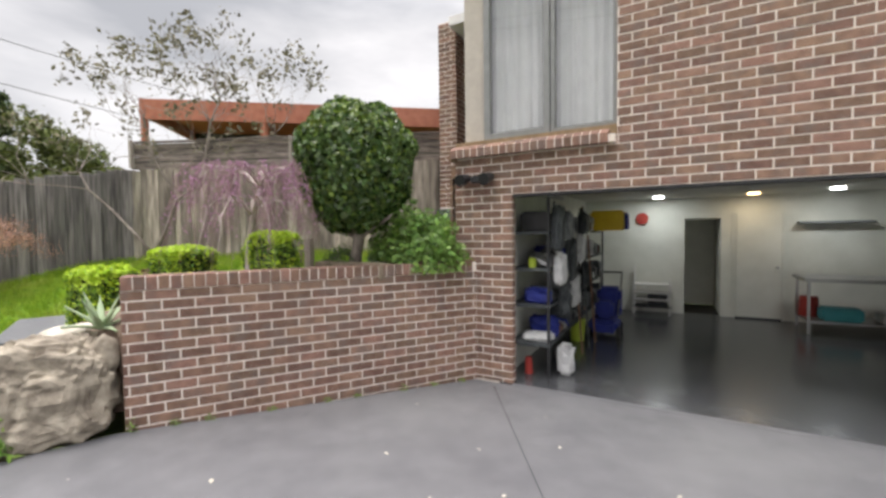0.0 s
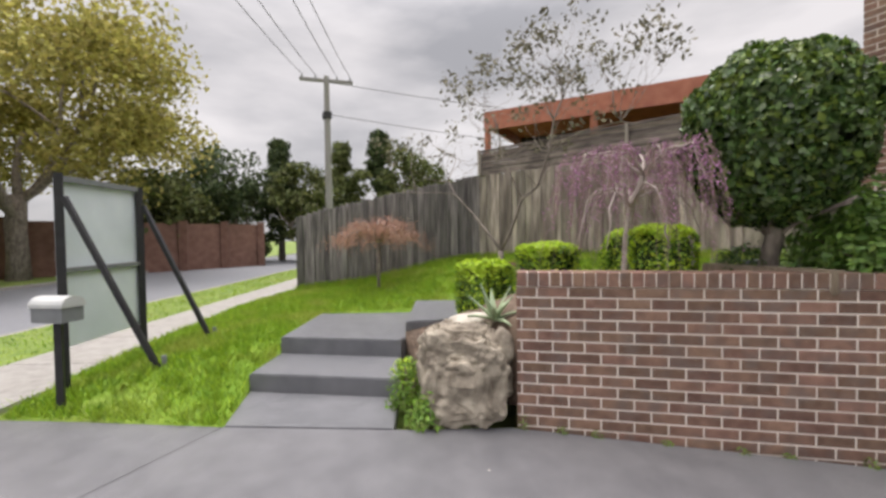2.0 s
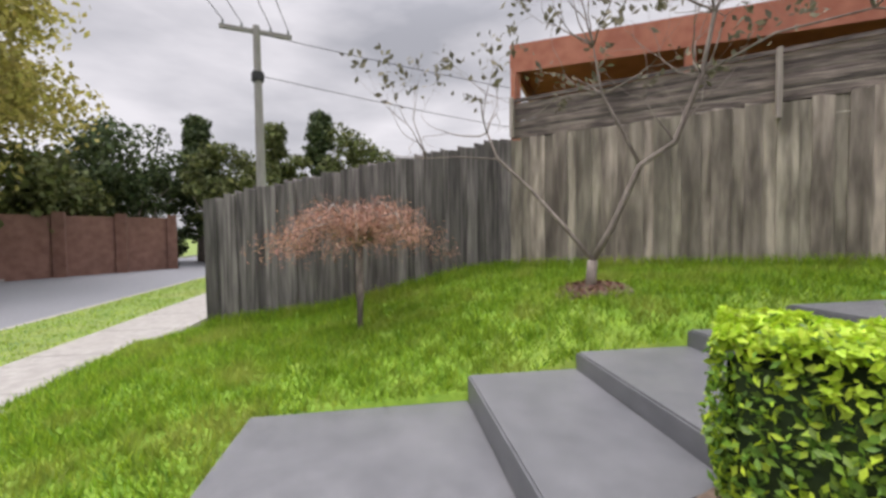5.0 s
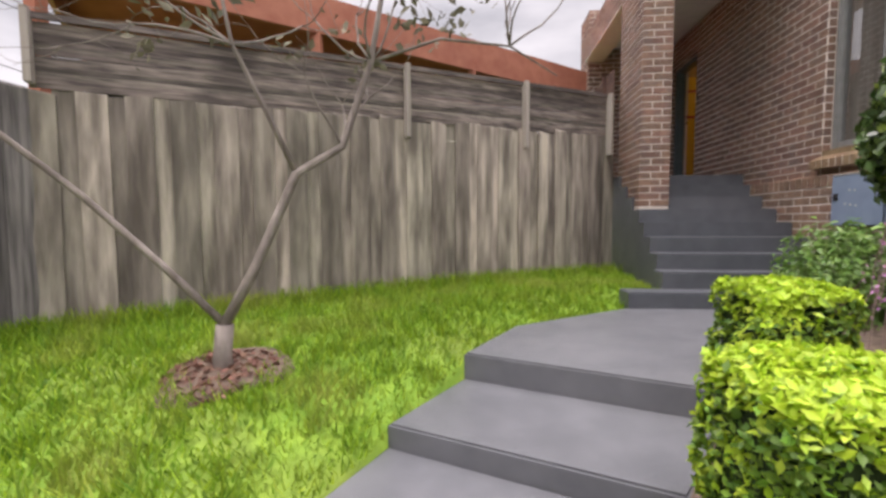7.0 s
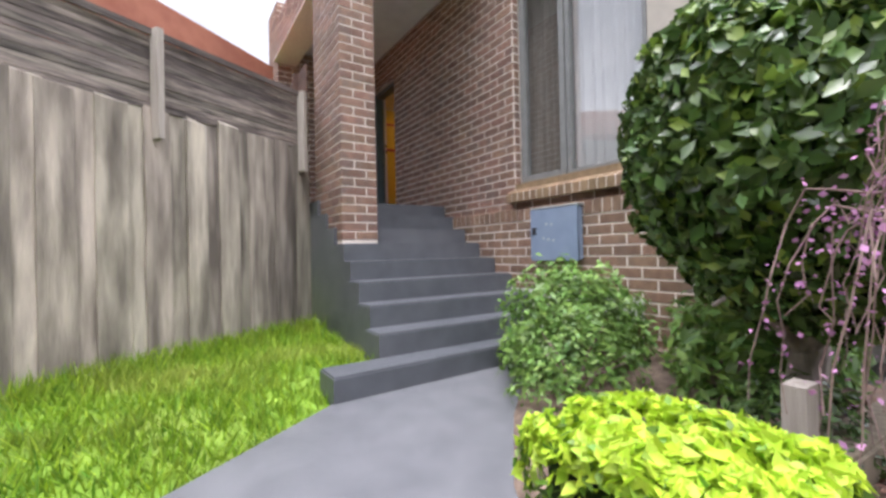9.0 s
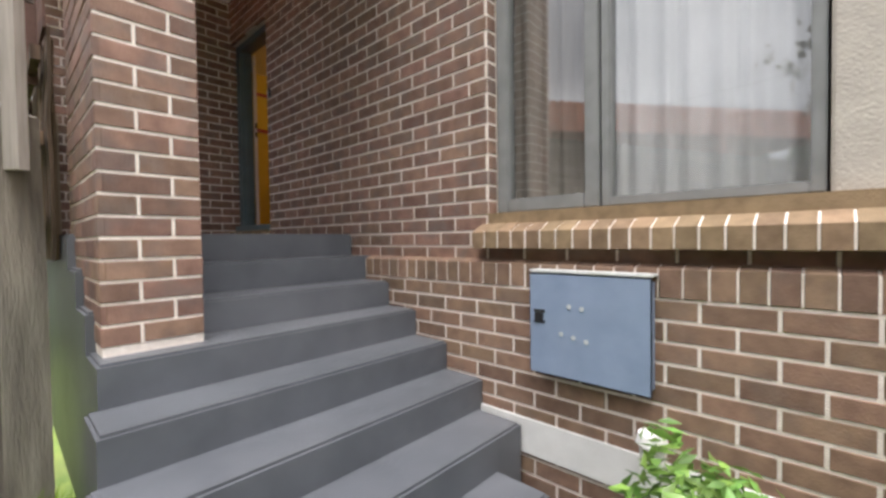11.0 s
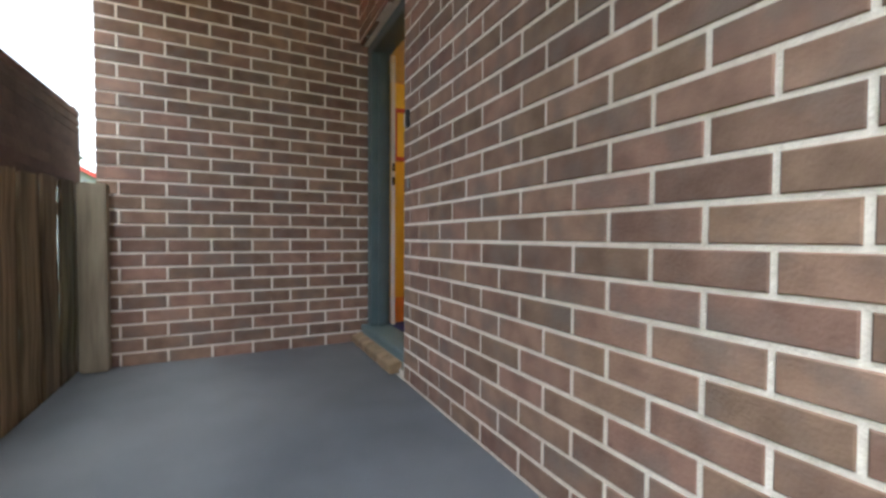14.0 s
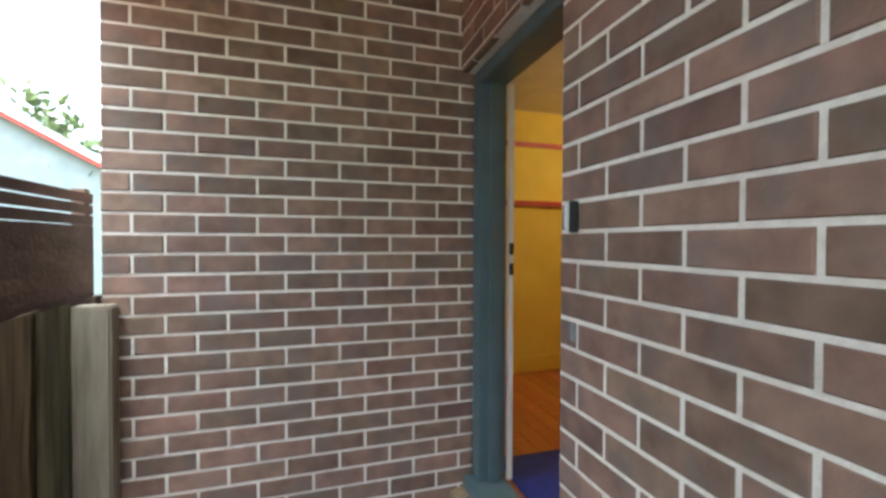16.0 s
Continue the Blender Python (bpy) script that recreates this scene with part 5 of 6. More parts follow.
def barrel(length, w, h0, h1, z):
    """A box with a half-round top, along mu."""
    out = [(-w / 2, 0), (w / 2, 0), (w / 2, h0)] + [(w / 2 * math.cos(a), h0 + (h1 - h0) * math.sin(a)) for a in np.linspace(0.2, math.pi - 0.2, 9)] + [(-w / 2, h0)]
    verts = []
    for s in (-length / 2, length / 2):
        for x, y in out:
            p = MB + mu * s + mv * x
            verts.append((p.x, p.y, z + y))
    k = len(out)
    return verts, [tuple(range(k))[::-1], tuple(range(k, 2 * k))] + [(i, (i + 1) % k, k + (i + 1) % k, k + i) for i in range(k)]


put("body", mesh_from("body", *barrel(0.31, 0.20, 0.13, 0.135, 0.82)), M_MAIL_GREY, mail)
put("lid", mesh_from("lid", *barrel(0.34, 0.22, 0.02, 0.10, 0.953)), M_MAIL_WHITE, mail, "rounded pale lid")

PX, PY = -19.1, -1.4
pole = empty("power_pole", label="grey timber power pole with a crossarm", category="power pole")
part("shaft", rod(bmesh.new(), (PX + 0.15, PY, -0.3), (PX, PY, 9.15), 0.19, 0.12, 14), M_POLE, pole)
ca, cb = (PX - 0.15, PY - 1.2, 8.95), (PX + 0.15, PY + 1.2, 8.95)
part("crossarm", beam(bmesh.new(), ca, cb, 0.12, 0.14), M_POLE, pole)
for f in (0.05, 0.3, 0.7, 0.95):
    p = Vector(ca).lerp(Vector(cb), f)
    part("insulator", rod(bmesh.new(), p + Vector((0, 0, 0.06)), p + Vector((0, 0, 0.24)), 0.05, 0.035, 10), M_MAIL_GREY, pole)
part("fuse_box", one_box((PX - 0.2, PY - 0.2, 7.15), (PX + 0.2, PY + 0.2, 7.5), 0.04), M_BLACK, pole)
wires = empty("cables", label="thin dark overhead power cables", category="cable")


def wire(a, b, sag, r=0.014):
    pts = [Vector(a).lerp(Vector(b), i / 14) - Vector((0, 0, sag * 4 * (i / 14) * (1 - i / 14))) for i in range(15)]
    v_, f_ = tube(pts, [r] * 15, 5)
    put("cable", mesh_from("cable", v_, f_), M_BLACK, wires)


for f, dy in ((0.05, -2.3), (0.3, -2.25), (0.7, -2.2), (0.95, -2.3)):
    p = Vector(ca).lerp(Vector(cb), f) + Vector((0, 0, 0.24))
    wire(p, p + Vector((26.8, dy * 4, -0.2)), 0.9)
wire((PX, PY, 8.9), (-11.0, 26.0, 6.8), 0.5)
wire((PX, PY, 7.4), (-14.5, 26.0, 6.0), 0.5)

# ---- plants ----
def hedge(lo, hi, seed, label):
    """A clipped box hedge: dark leaves within, bright tips on top."""
    r = np.random.default_rng(seed)
    lo, hi = np.array(lo), np.array(hi)
    mid, half = (lo + hi) / 2, (hi - lo) / 2
    h = empty("box_hedge", tuple(float(c) for c in (mid[0], mid[1], lo[2])), label=label, category="hedge", group="clipped box hedges")
    area = 4 * (half[0] + half[1]) * half[2] * 2 + 4 * half[0] * half[1]
    k = int(area * 4800)
    p = r.uniform(-1, 1, (k, 3))
    face = r.integers(0, 5, k)
    for i in range(k):
        if face[i] == 4 or r.uniform() < 0.25:
            p[i, 2] = r.uniform(0.82, 1.03)
        else:
            p[i, face[i] // 2] = (1 if face[i] % 2 else -1) * r.uniform(0.8, 1.03)
    d = p / np.maximum(np.linalg.norm(p, axis=1, keepdims=True), 1e-6)
    lump = np.array([noise.noise(Vector(a * half * 5 + mid)) for a in p])
    corner = np.clip(np.linalg.norm(p, axis=1, keepdims=True) - 1.15, 0, 1)
    small = np.array([noise.noise(Vector(a * half * 14 + mid)) for a in p])
    q = p * (1 - 0.27 * corner) * (1 + 0.13 * lump[:, None] + 0.07 * small[:, None])
    top = (q[:, 2] > 0.62 + 0.35 * lump) & (r.uniform(0, 1, k) < 0.85)
    tips = top | (r.uniform(0, 1, k) < 0.22 + 0.5 * np.clip(small, 0, 1))
    w = q * half + mid - np.array(h.location)
    for name, pick, m_, size in (("foliage", ~tips, M_HEDGE, 0.04), ("new_growth", tips, M_HEDGE_TIP, 0.046)):
        v_, f_ = leaves(w[pick], d[pick] + np.array((0, 0, 0.3)), size, r, 0.85, 0.5)
        put(name, fast_mesh(name, v_, f_), m_, h, "bright yellow-green tips" if name == "new_growth" else "")
    # Solid near-black block, painted as the shade deep inside the hedge.
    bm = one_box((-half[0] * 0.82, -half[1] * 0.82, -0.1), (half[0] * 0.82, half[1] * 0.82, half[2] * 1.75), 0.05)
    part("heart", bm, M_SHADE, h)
    return h


# Near-black green that paints inner shade for hedges and ball tree.
M_SHADE = mat("inner_shade_green", (0.015, 0.03, 0.008), (0.03, 0.05, 0.012), 0.95, 20, 5, 0.8, 40)
hedge((-3.24, -2.26, 0.5), (-2.56, -1.80, 1.25), 1, "low clipped box hedge with yellow-green tips beside the path")
hedge((-2.90, -1.66, 0.8), (-2.32, -1.12, 1.44), 2, "clipped box hedge with bright new growth at the path edge")
hedge((-2.43, -0.80, 0.92), (-2.02, -0.30, 1.57), 3, "square clipped box hedge, yellow-green on top, beside the path")
hedge((-1.52, -1.38, 1.1), (-1.08, -1.02, 1.58), 4, "clipped box hedge behind the retaining wall")


def limb_tree(rng_, start, direction, length, radius, depth, out, tips, bend=0.35, split=2, shrink=0.72, rise=0.15):
    """Branches that divide; out collects limbs, tips their ends."""
    pts, radii = [Vector(start)], [radius]
    d = Vector(direction).normalized()
    k = 5
    for i in range(k):
        d = (d + Vector(rng_.normal(0, bend / k ** 0.5, 3)) + Vector((0, 0, rise / k))).normalized()
        pts.append(pts[-1] + d * length / k)
        radii.append(radius * (1 - 0.45 * (i + 1) / k))
    out.append(tube(pts, radii, 7 if radius > 0.012 else 4))
    if depth == 0:
        tips.append((pts[-1], d))
        return
    for j in range(split):
        nd = (d + Vector(rng_.normal(0, 0.62, 3))).normalized()
        limb_tree(rng_, pts[-1 if j < 2 else 3], nd, length * shrink * rng_.uniform(0.8, 1.2), radii[-1] * 0.85, depth - 1, out, tips, bend, split, shrink, rise)


# clipped ball tree
topiary = empty("topiary_tree", (-0.90, -0.40, 1.18), label="dark glossy clipped ball tree in the garden bed", category="tree")
r = np.random.default_rng(11)
k = 19000
d = r.normal(0, 1, (k, 3))
d /= np.linalg.norm(d, axis=1, keepdims=True)
rad = 1 - np.abs(r.normal(0, 0.09, k))
lump = np.array([noise.noise(Vector(a * 2.3)) * 0.12 + noise.noise(Vector(a * 6)) * 0.07 for a in d])
shape = np.stack([d[:, 0] * 0.66, d[:, 1] * 0.66, np.where(d[:, 2] > 0, d[:, 2] * 0.63, d[:, 2] * 0.86)], 1)
wide = 1 + 0.02 * np.clip(d[:, 2] + 0.2, 0, 1)
p = shape * np.stack([wide, wide, np.ones(k)], 1) * (rad * (1 + lump))[:, None] + np.array((0, 0, 1.24))
young = (r.uniform(0, 1, k) < 0.14 + 0.22 * (d[:, 2] > 0.3))
for name, pick, m_ in (("crown", ~young, M_LEAF_DARK), ("young_leaves", young, M_LEAF_YOUNG)):
    v_, f_ = leaves(p[pick], d[pick], 0.074, r, 0.65, 0.55, 0.3)
    put(name, fast_mesh(name, v_, f_), m_, topiary)
# Near-black ball inside the crown, its colour stands for the shade there.
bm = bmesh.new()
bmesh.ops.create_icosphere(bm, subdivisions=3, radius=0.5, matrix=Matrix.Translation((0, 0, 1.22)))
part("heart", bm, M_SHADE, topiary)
limbs, tips = [tube([(-0.05, 0, -0.1), (-0.03, 0.01, 0.15), (0.02, 0.0, 0.32), (0.0, 0.02, 0.6)], [0.085, 0.07, 0.065, 0.06], 10)], []
for a in range(6):
    limb_tree(r, (0, 0.01, 0.3), (math.cos(a * 1.05) * 0.9, math.sin(a * 1.05) * 0.9, 1.2), 0.4, 0.03, 1, limbs, tips)
put("trunk", mesh_from("trunk", *tubes(limbs), True), M_BARK, topiary)

# low shrub between the ball tree and the house
def shrub(place, size, count, leaf, m_, label, seed, narrow=0.4, name="shrub"):
    r = np.random.default_rng(seed)
    sh = empty(name, place, label=label, category="shrub")
    d = r.normal(0, 1, (count, 3))
    d /= np.linalg.norm(d, axis=1, keepdims=True)
    d[:, 2] = np.abs(d[:, 2])
    lump = np.array([noise.noise(Vector(a * 3.1 + np.array((seed, 0, 0)))) * 0.35 for a in d])
    p = d * np.array(size) * (r.uniform(0.45, 1.0, count) ** 0.5 * (1 + lump))[:, None]
    v_, f_ = leaves(p, d + np.array((0, 0, 0.4)), leaf, r, 0.6, narrow)
    put("foliage", fast_mesh("foliage", v_, f_), m_, sh)
    limbs = []
    for a in range(9):
        e = Vector(d[a]) * 0.85
        limbs.append(tube([(0, 0, -0.06), (e.x * size[0] * 0.4, e.y * size[1] * 0.4, e.z * size[2] * 0.55), (e.x * size[0], e.y * size[1], e.z * size[2])], [0.012, 0.009, 0.004], 5))
    tagged(put("stem", mesh_from("stem", *tubes(limbs), True), M_TWIG, sh), kind="stuff")
    return sh


shrub((-0.38, -0.05, 1.15), (0.62, 0.42, 0.72), 3200, 0.085, M_LEAF_MID, "leafy light green shrub beside the brick pier", 21)
shrub((-0.62, 0.98, 1.08), (0.58, 0.52, 0.76), 4200, 0.075, M_LEAF_MID, "green shrub spilling over the foot of the stairs", 22)
shrub((-1.12, -0.42, 1.14), (0.26, 0.24, 0.3), 1000, 0.05, M_LEAF_DARK, "small dark shrub under the ball tree", 23)
shrub((-1.05, 0.65, 1.06), (0.42, 0.4, 0.55), 1600, 0.05, M_LEAF_MID, "fine green shrub at the path edge", 24)
shrub((-1.95, -3.05, 0.02), (0.16, 0.22, 0.28), 500, 0.06, M_HEDGE, "weedy green tuft beside the boulder", 25, name="weed")
shrub((-2.35, -3.1, 0.03), (0.14, 0.2, 0.42), 700, 0.05, M_HEDGE, "weedy green growth between path and boulder", 26, name="weed")
shrub((-2.75, -3.02, 0.08), (0.1, 0.14, 0.25), 400, 0.05, M_HEDGE_TIP, "yellow-green weeds beside the lower step", 27, name="weed")

# weeping purple cherry
cherry = empty("weeping_cherry", (-1.60, -1.3, 1.08), label="bare weeping cherry with purple blossom on drooping twigs", category="tree")
r = np.random.default_rng(31)


def gnarl(points, k, wobble):
    """Finer points along a line, each a little out of true."""
    out = []
    for f in range(k):
        g = f / (k - 1) * (len(points) - 1.001)
        out.append(Vector(points[int(g)]).lerp(Vector(points[int(g) + 1]), g - int(g)) + Vector(r.normal(0, wobble, 3)) * (f > 0))
    return out


limbs, blossom, bd = [tube(gnarl([(0, 0, -0.1), (-0.02, 0.03, 0.4), (0.05, 0.06, 0.75), (0.12, 0.1, 0.98)], 9, 0.012), list(np.linspace(0.036, 0.024, 9)), 9)], [], []
arms = []
for a in range(10):
    ang = a * 0.63 + r.uniform(-0.2, 0.2)
    reach = r.uniform(0.4, 0.75)
    c0 = Vector((0.12, 0.1, 0.96))
    reach *= 0.75 if math.sin(ang) > 0.3 else 1.0
    o = Vector((math.cos(ang), math.sin(ang), 0)) * reach
    pts = [c0, c0 + o * 0.4 + Vector((0, 0, 0.2)), c0 + o * 0.8 + Vector((0, 0, 0.18)), c0 + o + Vector((0, 0, -0.1))]
    limbs.append(tube(gnarl(pts, 10, 0.012), list(np.linspace(0.015, 0.005, 10)), 6))
    arms.append((pts, ang))
for a in range(9):
    ang, reach = a * 0.7 + 0.3, r.uniform(0.35, 0.65)
    c0 = Vector((0.03, 0.04, 0.7))
    o = Vector((math.cos(ang), math.sin(ang), 0)) * reach
    limbs.append(tube(gnarl([c0, c0 + o * 0.3 + Vector((0, 0, 0.16)), c0 + o * 0.65 + Vector((0, 0, 0.15)), c0 + o * 0.9 - Vector((0, 0, 0.06)), c0 + o * 1.02 - Vector((0, 0, 0.36))], 12, 0.011), list(np.linspace(0.013, 0.004, 12)), 6))
put("trunk", mesh_from("trunk", *limbs[0], True), M_PALEBARK, cherry)
for limb in limbs[1:]:
    put("branch", mesh_from("branch", *limb, True), M_PALEBARK, cherry)
limbs = []
for pts, ang in arms:
    for j in range(26):
        s = r.uniform(0.2, 1.0)
        i = min(2, int(s * 3))
        p0 = pts[i].lerp(pts[i + 1], s * 3 - i)
        o = Vector((math.cos(ang + r.normal(0, 0.7)), math.sin(ang + r.normal(0, 0.7)), 0)) * r.uniform(0.05, 0.28)
        drop = r.uniform(0.2, 0.85)
        q = gnarl([p0, p0 + o * 0.6 + Vector((0, 0, 0.05)), p0 + o - Vector((0, 0, drop * 0.45)), p0 + o * 1.1 - Vector((0, 0, drop))], 9, 0.016)
        limbs.append(tube(q, list(np.linspace(0.0034, 0.0015, 9)), 4))
        if r.uniform() < 0.62:
            for _ in range(30):
                f = r.uniform(0, 7.99) ** 0.95
                blossom.append(q[int(f)].lerp(q[int(f) + 1], f - int(f)) + Vector(r.normal(0, 0.016, 3)))
                bd.append(r.normal(0, 1, 3))
tagged(put("twig_veil", mesh_from("twig_veil", *tubes(limbs)), M_TWIG, cherry, "drooping brown twigs"), kind="stuff")
v_, f_ = leaves(np.array(blossom), np.array(bd), 0.017, r, 0.8, 0.8)
put("blossom", fast_mesh("blossom", v_, f_), M_BLOSSOM, cherry, "purple-pink blossom")
stake = tagged(part("stake", beam(bmesh.new(), (-1.51, -0.55, 0.95), (-1.51, -0.55, 1.52), 0.10, 0.06), M_POST, None), label="pale timber stake beside the cherry", category="stake")
sleeper = tagged(part("sleeper", one_box((-0.5, -0.075, -0.11), (0.5, 0.075, 0.06), 0.012, pose(-0.86, -0.57, 1.2, 0, 0, -3)), M_POST_BROWN, None), label="short brown timber sleeper lying in the bed", category="sleeper")
straw = [(x, y) for x, y in scatter([(-2.2, -1.7), (-1.1, -1.7), (-1.0, -0.6), (-1.95, -0.85)], 900)]
v_, f_ = leaves(np.array([(x, y, bed_z(x, y) + 0.012) for x, y in straw]), np.tile((0, 0, 1.0), (len(straw), 1)), 0.05, r, 0.5, 0.3)
tagged(put("leaf_litter", fast_mesh("leaf_litter", v_, f_), M_MULCH), label="dry brown leaf litter on the bed", category="leaf litter", kind="stuff")

# lawn tree with forked bare limbs
fork_tree = empty("lawn_tree", (-5.15, -0.45, 1.0), label="bare forked young tree standing on the lawn", category="tree")
r = np.random.default_rng(41)
limbs, tips = [], []
F = Vector((0.02, 0.0, 0.28))
limbs.append(tube([(-0.01, 0, -0.12), (0.0, 0.0, 0.1), F], [0.065, 0.052, 0.05], 10))
main = [F, Vector((0.16, 0.1, 0.6)), Vector((0.38, 0.2, 1.16)), Vector((0.62, 0.34, 1.34)), Vector((0.78, 0.46, 1.9)), Vector((0.86, 0.5, 2.4)), Vector((1.0, 0.6, 2.8))]
left = [F, Vector((-0.22, -0.14, 0.62)), Vector((-0.5, -0.32, 1.0)), Vector((-0.78, -0.52, 1.34)), Vector((-0.86, -0.6, 1.62))]
limbs.append(tube(main, [0.032, 0.029, 0.027, 0.024, 0.02, 0.016, 0.012], 8))
limbs.append(tube(left, [0.023, 0.02, 0.017, 0.014, 0.010], 8))
limbs.append(tube([main[2], Vector((0.26, 0.1, 1.5)), Vector((0.12, 0.0, 1.85)), Vector((0.06, -0.05, 2.3))], [0.018, 0.015, 0.012, 0.008], 6))
limbs.append(tube([left[3], Vector((-1.15, -0.8, 1.4)), Vector((-1.5, -1.0, 1.42)), Vector((-1.9, -1.25, 1.5))], [0.010, 0.008, 0.006, 0.004], 5))
limbs.append(tube([main[4], Vector((1.2, 0.75, 2.15)), Vector((1.7, 1.05, 2.2)), Vector((2.1, 1.3, 2.05))], [0.014, 0.011, 0.009, 0.005], 5))
for c, dirs in ((main[5], 6), (main[6], 7), (Vector((0.06, -0.05, 2.3)), 7), (Vector((0.12, 0.0, 1.85)), 4), (Vector((1.7, 1.05, 2.2)), 5), (left[4], 5), (Vector((-1.5, -1.0, 1.42)), 3), (main[3], 3), (main[4], 4)):
    for _ in range(dirs):
        limb_tree(r, c, Vector(r.normal(0, 0.62, 3)) + Vector((-0.12, 0.05, 0.6)), 0.46, 0.009, 3 if c.z > 2.2 else 2, limbs, tips, rise=0.35, shrink=0.8)
put("trunk", mesh_from("trunk", *tubes(limbs), True), M_BARK, fork_tree)
pts = np.array([t[0] + Vector(r.normal(0, 0.07, 3)) for t in tips[::2] for _ in range(15) if t[0].z > 1.9])
v_, f_ = leaves(pts, r.normal(0, 1, pts.shape), 0.085, r, 0.8, 0.55)
tagged(put("foliage", fast_mesh("foliage", v_, f_), M_TUFT, fork_tree, "sparse tufts of olive leaves"), kind="stuff")
chips = scatter([(-5.75, -0.95), (-4.6, -0.95), (-4.6, 0.1), (-5.75, 0.1)], 420, lambda x, y: (x + 5.15) ** 2 + (y + 0.42) ** 2 > 0.12 * (0.75 + 0.5 * noise.noise((x * 3, y * 3, 2))))
pts = np.array([(x, y, lawn_z(x, y) + 0.012 + 0.05 * max(0, 1 - ((x + 5.15) ** 2 + (y + 0.42) ** 2) / 0.12)) for x, y in chips])
v_, f_ = leaves(pts, np.tile((0, 0, 1.0), (len(pts), 1)), 0.06, r, 0.5, 0.45)
tagged(put("mulch", fast_mesh("mulch", v_, f_), M_MULCH), label="reddish bark mulch round the young tree", category="mulch", kind="stuff")
MOUND = [(-5.15 + (0.32 + 0.07 * math.sin(3 * a + 1)) * math.cos(a), -0.42 + (0.32 + 0.07 * math.sin(2 * a)) * math.sin(a)) for a in np.linspace(0, 2 * math.pi, 25)[:-1]]
bm = grid_patch(MOUND, 0.12, lambda x, y: lawn_z(x, y) + 0.012 + 0.05 * max(0, 1 - ((x + 5.15) ** 2 + (y + 0.42) ** 2) / 0.13), 0.0, 0.06)
tagged(part("mulch_mound", bm, M_SOIL, None, smooth=True), label="low soil mound under the mulch", category="soil", kind="structure")

# weeping maple
maple = empty("weeping_maple", (-6.7, -2.25, 0.5), label="small weeping maple with a russet umbrella crown", category="tree")
r = np.random.default_rng(51)
limbs = [tube([(0, 0, -0.1), (0.01, 0.0, 0.4), (-0.01, 0.01, 0.95)], [0.05, 0.042, 0.04], 9)]
pts, out = [], []
for a in range(22):
    ang = a * 0.286 * 2 + r.uniform(-0.2, 0.2)
    reach = r.uniform(0.55, 1.2)
    c = [Vector((0, 0, 0.93)), Vector((math.cos(ang) * reach * 0.4, math.sin(ang) * reach * 0.4, 1.25 + r.uniform(-0.08, 0.15))), Vector((math.cos(ang) * reach * 0.8, math.sin(ang) * reach * 0.8, 1.15 + r.uniform(-0.1, 0.2))), Vector((math.cos(ang) * reach, math.sin(ang) * reach, 0.85 + r.uniform(-0.1, 0.2)))]
    limbs.append(tube(c, [0.018, 0.013, 0.008, 0.003], 5))
    for j in range(420):
        s = r.uniform(0.3, 2.999)
        i = int(s)
        pts.append(c[i].lerp(c[i + 1], s - i) + Vector((r.normal(0, 0.1), r.normal(0, 0.1), r.normal(0.0, 0.05))))
put("trunk", mesh_from("trunk", *limbs[0], True), M_BARK, maple)
for limb in limbs[1:]:
    put("branch", mesh_from("branch", *limb, True), M_BARK, maple)
pts = np.array(pts)
v_, f_ = leaves(pts, np.tile((0, 0, 1.0), (len(pts), 1)), 0.045, r, 0.7, 0.3, 0.8)
put("crown", fast_mesh("crown", v_, f_), M_MAPLE, maple, "russet feathery leaves")

# boulder, pale stones and agave at the end of the retaining wall
bm = bmesh.new()
bmesh.ops.create_icosphere(bm, subdivisions=5, radius=1.0)
for v_ in bm.verts:
    c = v_.co.copy()
    c = Vector([math.copysign(abs(a) ** 0.62, a) for a in c])
    n_ = noise.fractal(c * 1.5 + Vector((3, 1, 7)), 0.7, 2.1, 6) * 0.15 + abs(noise.noise(c * 5)) * -0.10 + abs(noise.noise(c * 2.4)) * -0.14 + noise.noise(c * 9) * 0.03 + noise.noise(c * 19) * 0.014
    c = c * (1 + n_)
    v_.co = Vector((c.x * 0.34, c.y * 0.41, c.z * 0.44))
bmesh.ops.transform(bm, matrix=pose(-2.0, -2.72, 0.36, 0, 0, -30), verts=bm.verts[:])
boulder = tagged(part("boulder", bm, M_ROCK, None), label="large rough sandstone boulder beside the path", category="boulder")


def stone(x, y, z, sx, sy, sz, seed, m_, label):
    bm = bmesh.new()
    bmesh.ops.create_icosphere(bm, subdivisions=3, radius=1.0)
    for v_ in bm.verts:
        v_.co *= 1 + 0.22 * noise.noise(v_.co * 1.4 + Vector((seed, 0, 0))) + 0.06 * noise.noise(v_.co * 4)
        v_.co = Vector((v_.co.x * sx, v_.co.y * sy, v_.co.z * sz))
    bmesh.ops.transform(bm, matrix=pose(x, y, z, 0, 0, seed * 40), verts=bm.verts[:])
    return tagged(part("stone", bm, m_, None, smooth=True), label=label, category="stone")


